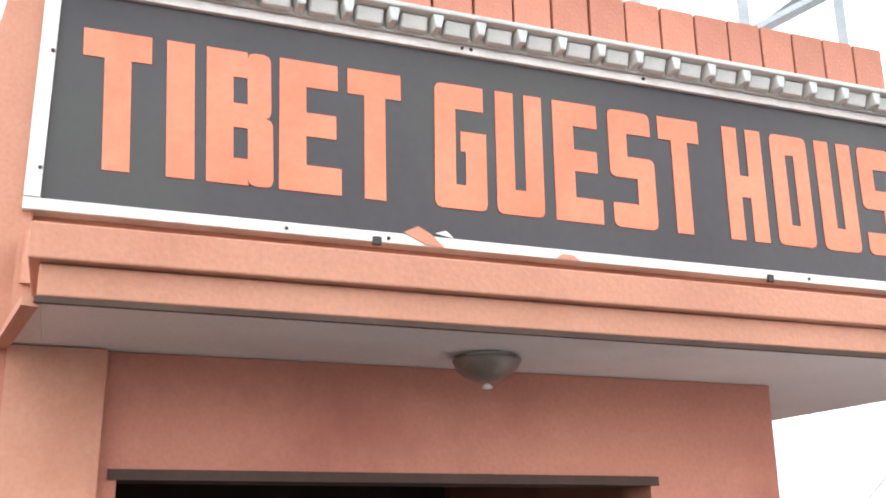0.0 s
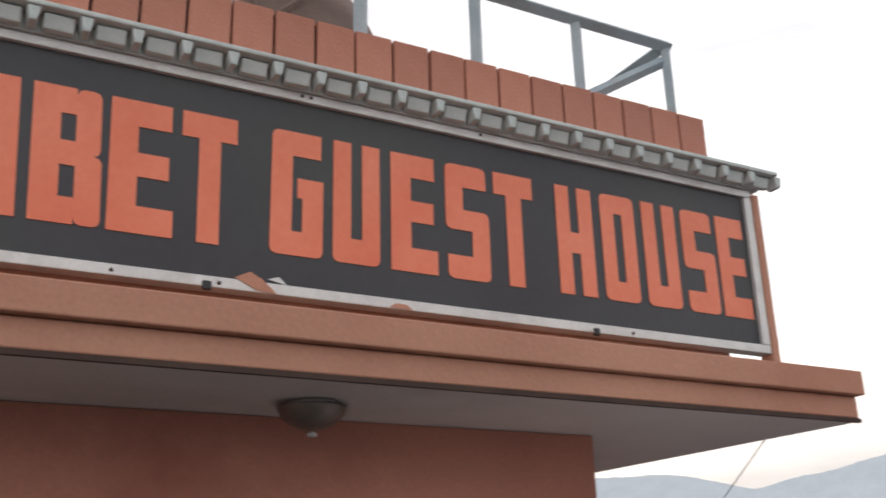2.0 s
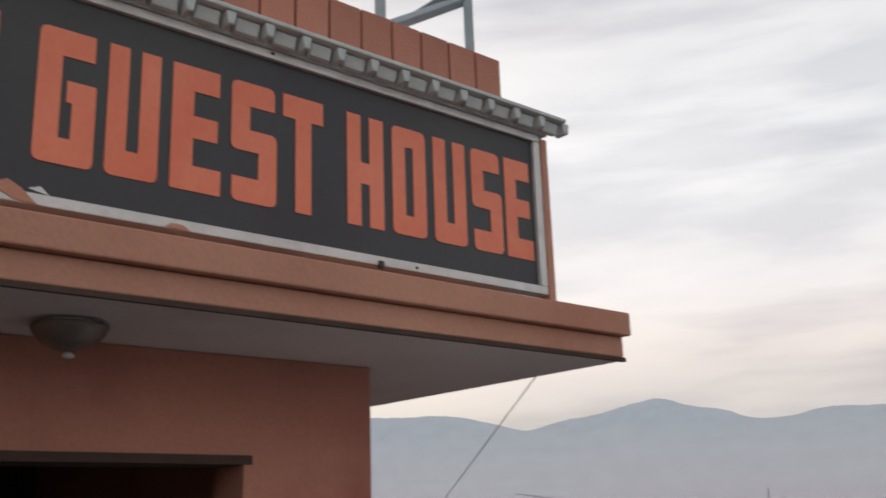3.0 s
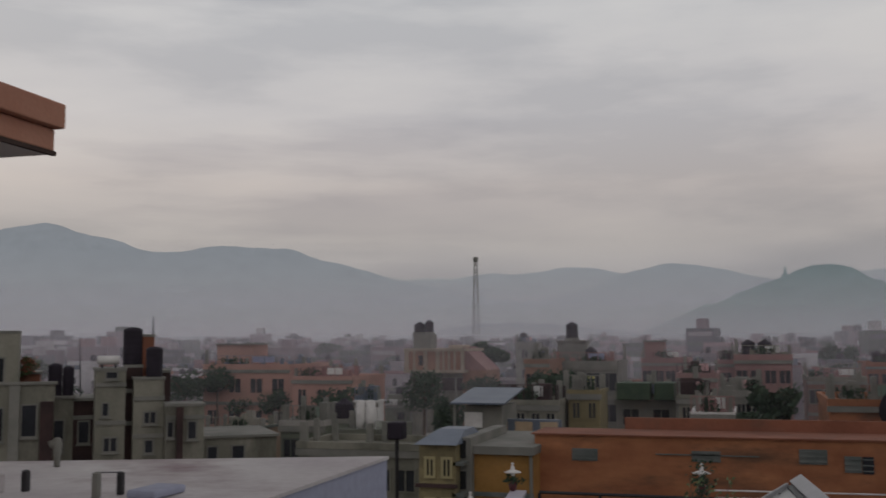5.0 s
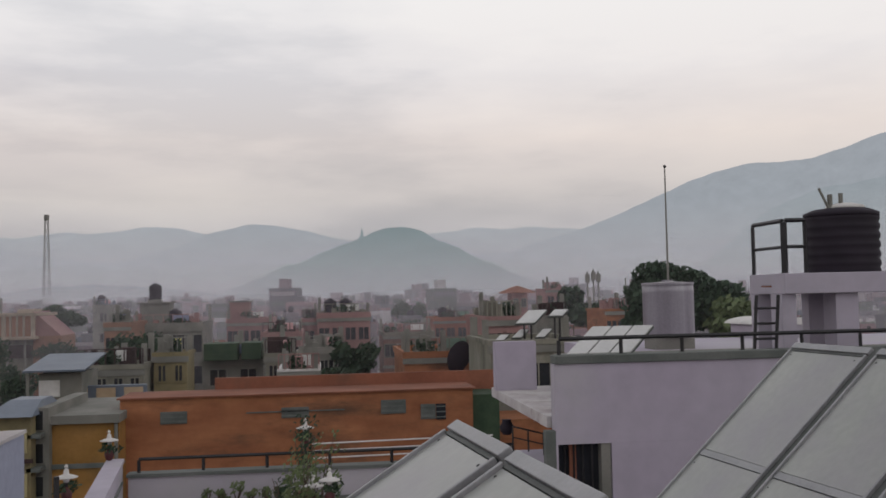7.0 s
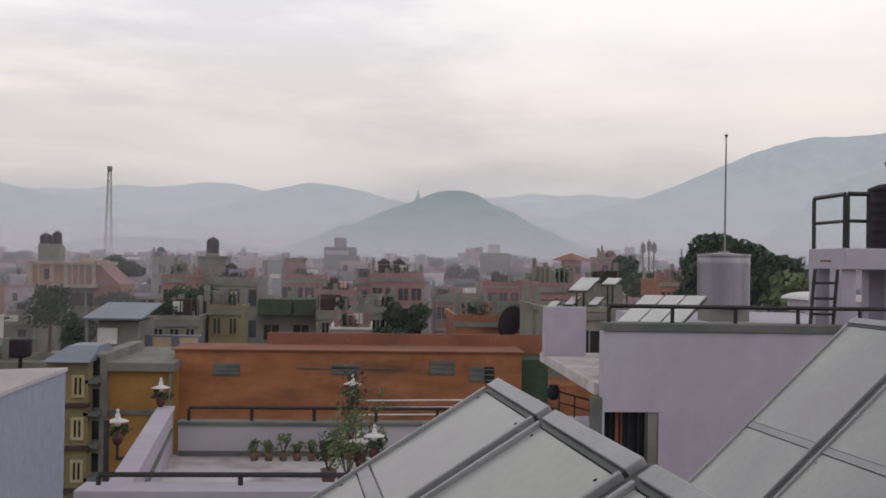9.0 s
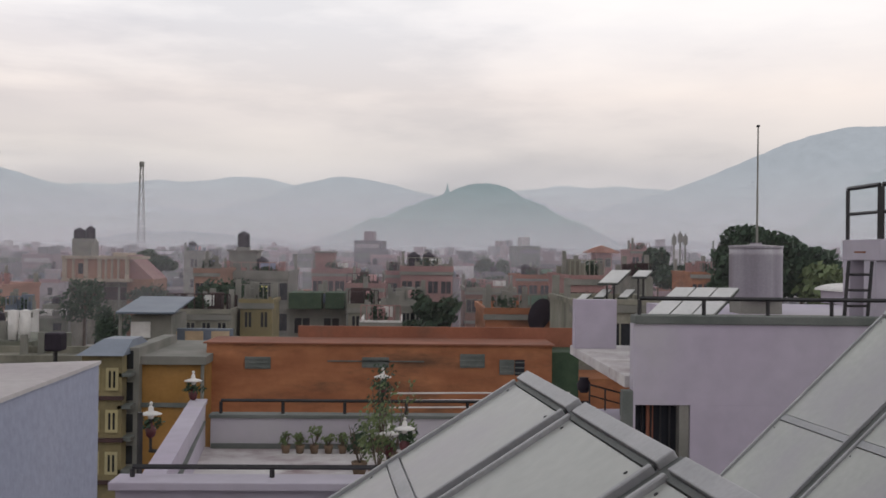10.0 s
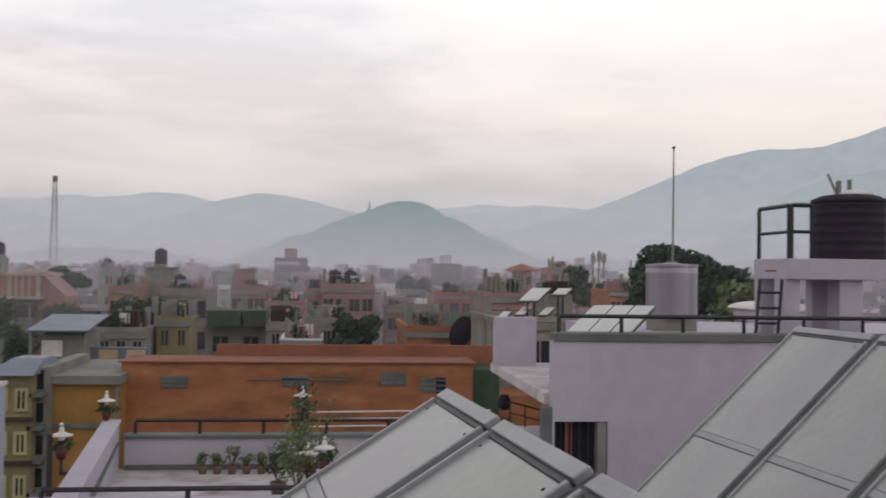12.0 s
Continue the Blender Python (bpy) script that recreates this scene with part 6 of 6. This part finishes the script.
# ---- lattice tower and far aerials ----
TWX, TWZ = -102.668, 34.157
tw = thing("lattice_tower", (TWX, 388, -15), "tall thin steel lattice communication tower", "tower")
for sx in (-1, 1):
    for sy in (-1, 1):
        part("leg", tube((TWX + 1.6 * sx, 388 + 1.6 * sy, -15), (TWX + 0.5 * sx, 388 + 0.5 * sy, TWZ - 1), 0.16, 0.12, 5), CONCRETE, tw)
for k in range(14):
    u, v = k / 14, (k + 1) / 14
    wa, wb = 1.6 - 1.1 * u, 1.6 - 1.1 * v
    za, zb = -15 + (TWZ + 14) * u, -15 + (TWZ + 14) * v
    part("brace", tube((TWX - wa, 388 - wa, za), (TWX + wb, 388 - wb, zb), 0.09, None, 4), CONCRETE, tw)
    part("brace", tube((TWX + wa, 388 - wa, za), (TWX - wb, 388 - wb, zb), 0.09, None, 4), CONCRETE, tw)
part("head", lathe([(0.9, -2.0), (1.0, -1.0), (0.9, 0)], (TWX, 388, TWZ), 8), CONCRETE, tw, "aerial head")
for xa, za in ((37.486, 3.265), (38.371, 3.595), (39.101, 3.284)):
    ae = thing("far_aerial", (xa, 140, -15), "thin far aerial pole with short panels", "aerial", "far aerials")
    part("pole", tube((xa, 140, -15), (xa, 140, za), 0.16, 0.12, 6), CONCRETE, ae)
    part("panel", box(xa - 0.3, xa + 0.3, 139.8, 140.2, za - 1.6, za - 0.4), CONCRETE, ae)


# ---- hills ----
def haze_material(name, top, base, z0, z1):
    """Glowing far backdrop, valley haze painted into its colour: paler towards the valley floor, mottled by woods."""
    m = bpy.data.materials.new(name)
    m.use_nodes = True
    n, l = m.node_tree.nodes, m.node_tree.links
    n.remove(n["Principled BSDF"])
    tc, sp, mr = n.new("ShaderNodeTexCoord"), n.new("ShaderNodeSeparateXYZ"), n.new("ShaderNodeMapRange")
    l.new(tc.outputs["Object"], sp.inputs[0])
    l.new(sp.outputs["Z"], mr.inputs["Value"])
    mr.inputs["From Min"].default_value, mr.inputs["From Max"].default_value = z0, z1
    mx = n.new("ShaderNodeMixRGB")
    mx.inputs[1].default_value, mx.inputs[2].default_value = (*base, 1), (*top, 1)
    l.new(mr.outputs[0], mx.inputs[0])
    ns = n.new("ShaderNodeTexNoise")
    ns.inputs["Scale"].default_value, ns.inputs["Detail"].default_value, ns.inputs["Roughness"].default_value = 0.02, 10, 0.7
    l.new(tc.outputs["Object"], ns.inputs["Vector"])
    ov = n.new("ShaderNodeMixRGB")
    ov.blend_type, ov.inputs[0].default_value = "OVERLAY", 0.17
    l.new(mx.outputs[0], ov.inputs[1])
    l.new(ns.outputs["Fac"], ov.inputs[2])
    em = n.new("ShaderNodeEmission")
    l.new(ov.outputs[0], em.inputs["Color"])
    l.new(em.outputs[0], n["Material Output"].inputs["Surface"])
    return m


def ridge(name, line, r, rough, seed, material, label, step=0.25):
    """A wooded ridge at distance r; its crest line runs through (azimuth, elevation) in degrees."""
    a0, a1 = line[0][0], line[-1][0]
    bm = bmesh.new()
    rows_v = []
    n = int((a1 - a0) / step)
    for k in range(n + 1):
        az = a0 + (a1 - a0) * k / n
        el = sum(float(np.interp(az + o, [p[0] for p in line], [p[1] for p in line])) for o in (-0.5, -0.25, 0, 0.25, 0.5)) / 5
        el += rough * (noise.noise(Vector((az * 0.7, seed, 0))) + 0.5 * noise.noise(Vector((az * 2.3, seed, 4))) + 0.22 * noise.noise(Vector((az * 7.0, seed, 8))) + 0.6 * abs(noise.noise(Vector((az * 16.0, seed, 12)))) + 0.4 * abs(noise.noise(Vector((az * 37.0, seed, 15)))))
        s, c = math.sin(radians(az)), math.cos(radians(az))
        top = r * math.tan(radians(max(el, 0.02)))
        col = []
        for f, dr in ((0.0, -500), (0.35, -320), (0.7, -140), (1.0, 0), (0.6, 260), (0.0, 500)):
            w = noise.noise(Vector((az * 0.9, f * 4, seed + 20))) * 60 if 0 < f < 1 else 0
            rr = r + dr * r / 3500 + w * r / 3500
            col.append(bm.verts.new((rr * s, rr * c, -15 + (top + 15) * f)))
        rows_v.append(col)
    for u, v in zip(rows_v, rows_v[1:]):
        for j in range(5):
            bm.faces.new((u[j], u[j + 1], v[j + 1], v[j]))
    return tagged(part(name, bm, material, None, "", True), label, "hill", kind="structure")


# ridges glow in painted haze colours, darker for the nearer ones
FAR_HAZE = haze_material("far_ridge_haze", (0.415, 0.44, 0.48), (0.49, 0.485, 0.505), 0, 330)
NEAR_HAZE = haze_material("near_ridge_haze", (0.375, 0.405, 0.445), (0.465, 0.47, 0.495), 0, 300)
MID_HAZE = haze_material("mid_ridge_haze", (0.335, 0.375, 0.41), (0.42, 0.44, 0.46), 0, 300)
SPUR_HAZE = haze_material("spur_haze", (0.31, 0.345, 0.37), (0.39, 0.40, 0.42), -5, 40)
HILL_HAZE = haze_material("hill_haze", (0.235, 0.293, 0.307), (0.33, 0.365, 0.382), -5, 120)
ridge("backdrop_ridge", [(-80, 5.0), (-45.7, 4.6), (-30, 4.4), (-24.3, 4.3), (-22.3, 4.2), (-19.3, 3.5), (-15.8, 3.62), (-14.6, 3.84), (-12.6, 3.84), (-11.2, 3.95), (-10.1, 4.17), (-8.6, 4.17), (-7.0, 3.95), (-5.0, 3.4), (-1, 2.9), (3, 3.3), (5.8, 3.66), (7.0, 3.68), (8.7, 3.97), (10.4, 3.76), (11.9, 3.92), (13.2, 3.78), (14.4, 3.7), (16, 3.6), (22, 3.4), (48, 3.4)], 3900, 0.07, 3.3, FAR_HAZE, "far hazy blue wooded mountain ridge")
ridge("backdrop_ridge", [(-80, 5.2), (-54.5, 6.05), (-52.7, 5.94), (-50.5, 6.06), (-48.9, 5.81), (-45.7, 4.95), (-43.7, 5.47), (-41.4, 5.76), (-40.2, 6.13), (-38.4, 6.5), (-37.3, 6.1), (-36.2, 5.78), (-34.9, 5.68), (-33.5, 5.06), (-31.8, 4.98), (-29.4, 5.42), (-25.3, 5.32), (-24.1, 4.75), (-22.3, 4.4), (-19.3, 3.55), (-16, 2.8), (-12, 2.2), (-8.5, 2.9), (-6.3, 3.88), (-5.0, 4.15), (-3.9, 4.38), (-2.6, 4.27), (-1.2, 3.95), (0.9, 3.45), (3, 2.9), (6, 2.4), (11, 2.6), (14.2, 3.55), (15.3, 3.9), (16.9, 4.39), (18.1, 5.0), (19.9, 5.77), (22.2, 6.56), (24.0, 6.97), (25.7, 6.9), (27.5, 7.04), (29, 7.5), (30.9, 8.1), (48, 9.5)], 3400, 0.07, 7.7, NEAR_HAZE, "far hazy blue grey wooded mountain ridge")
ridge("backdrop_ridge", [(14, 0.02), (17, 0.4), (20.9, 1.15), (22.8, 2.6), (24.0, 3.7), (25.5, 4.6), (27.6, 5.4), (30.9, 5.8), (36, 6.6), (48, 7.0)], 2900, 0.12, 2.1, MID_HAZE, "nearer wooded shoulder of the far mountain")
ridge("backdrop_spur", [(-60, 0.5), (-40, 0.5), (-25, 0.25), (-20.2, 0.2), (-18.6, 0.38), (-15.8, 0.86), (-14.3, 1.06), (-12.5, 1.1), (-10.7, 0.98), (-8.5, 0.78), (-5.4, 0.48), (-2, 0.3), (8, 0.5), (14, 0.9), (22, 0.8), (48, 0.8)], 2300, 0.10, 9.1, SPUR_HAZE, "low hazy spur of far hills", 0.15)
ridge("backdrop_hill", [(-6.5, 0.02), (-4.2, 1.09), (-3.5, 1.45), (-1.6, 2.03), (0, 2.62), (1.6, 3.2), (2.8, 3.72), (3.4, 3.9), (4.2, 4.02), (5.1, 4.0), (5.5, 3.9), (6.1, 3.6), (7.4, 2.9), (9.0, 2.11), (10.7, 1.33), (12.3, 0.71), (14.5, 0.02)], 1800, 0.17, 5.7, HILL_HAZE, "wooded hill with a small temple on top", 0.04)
sp_ = thing("hilltop_stupa", (1790 * math.sin(radians(2.22)), 1790 * math.cos(radians(2.22)), 95), "small pale temple spire on the hilltop", "temple")
SX, SY, SZ = 1790 * math.sin(radians(2.22)), 1790 * math.cos(radians(2.22)), 1790 * math.tan(radians(3.36))
# dome and spire glow in the hill's painted haze colour
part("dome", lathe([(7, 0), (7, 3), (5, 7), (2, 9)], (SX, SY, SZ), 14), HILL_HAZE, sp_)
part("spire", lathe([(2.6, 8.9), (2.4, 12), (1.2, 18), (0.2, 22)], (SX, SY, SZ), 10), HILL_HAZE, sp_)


# ---- haze sheets over the town ----
def mist_sheet(r, share, z_top):
    """A thin curved see-through sheet added to stand in for haze; it scatters the daylight falling on it."""
    name = "haze_stand_in_sheet"
    m = bpy.data.materials.new(name)
    m.use_nodes = True
    n, l = m.node_tree.nodes, m.node_tree.links
    n.remove(n["Principled BSDF"])
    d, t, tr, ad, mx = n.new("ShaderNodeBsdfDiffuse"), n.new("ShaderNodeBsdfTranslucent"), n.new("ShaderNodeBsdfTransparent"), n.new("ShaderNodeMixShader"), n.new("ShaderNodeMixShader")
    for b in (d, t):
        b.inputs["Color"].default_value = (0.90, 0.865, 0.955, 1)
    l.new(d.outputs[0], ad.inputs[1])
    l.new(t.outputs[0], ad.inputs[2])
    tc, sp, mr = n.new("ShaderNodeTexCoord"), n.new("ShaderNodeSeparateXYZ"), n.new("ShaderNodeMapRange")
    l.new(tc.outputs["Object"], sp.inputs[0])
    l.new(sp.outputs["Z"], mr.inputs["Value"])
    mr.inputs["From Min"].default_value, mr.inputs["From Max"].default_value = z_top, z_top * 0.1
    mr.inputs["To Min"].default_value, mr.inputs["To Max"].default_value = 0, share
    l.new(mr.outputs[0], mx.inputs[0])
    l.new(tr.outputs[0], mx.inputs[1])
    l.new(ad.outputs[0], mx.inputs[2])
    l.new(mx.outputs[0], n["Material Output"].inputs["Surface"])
    bm = bmesh.new()
    cols = []
    for k in range(61):
        a = radians(-80 + 140 * k / 60)
        cols.append([bm.verts.new((r * math.sin(a), r * math.cos(a), z)) for z in (-15, z_top)])
    for u, v in zip(cols, cols[1:]):
        bm.faces.new((u[0], v[0], v[1], u[1]))
    return tagged(part(name, bm, m), "thin pale see-through sheet added for valley haze", "mist", kind="structure")


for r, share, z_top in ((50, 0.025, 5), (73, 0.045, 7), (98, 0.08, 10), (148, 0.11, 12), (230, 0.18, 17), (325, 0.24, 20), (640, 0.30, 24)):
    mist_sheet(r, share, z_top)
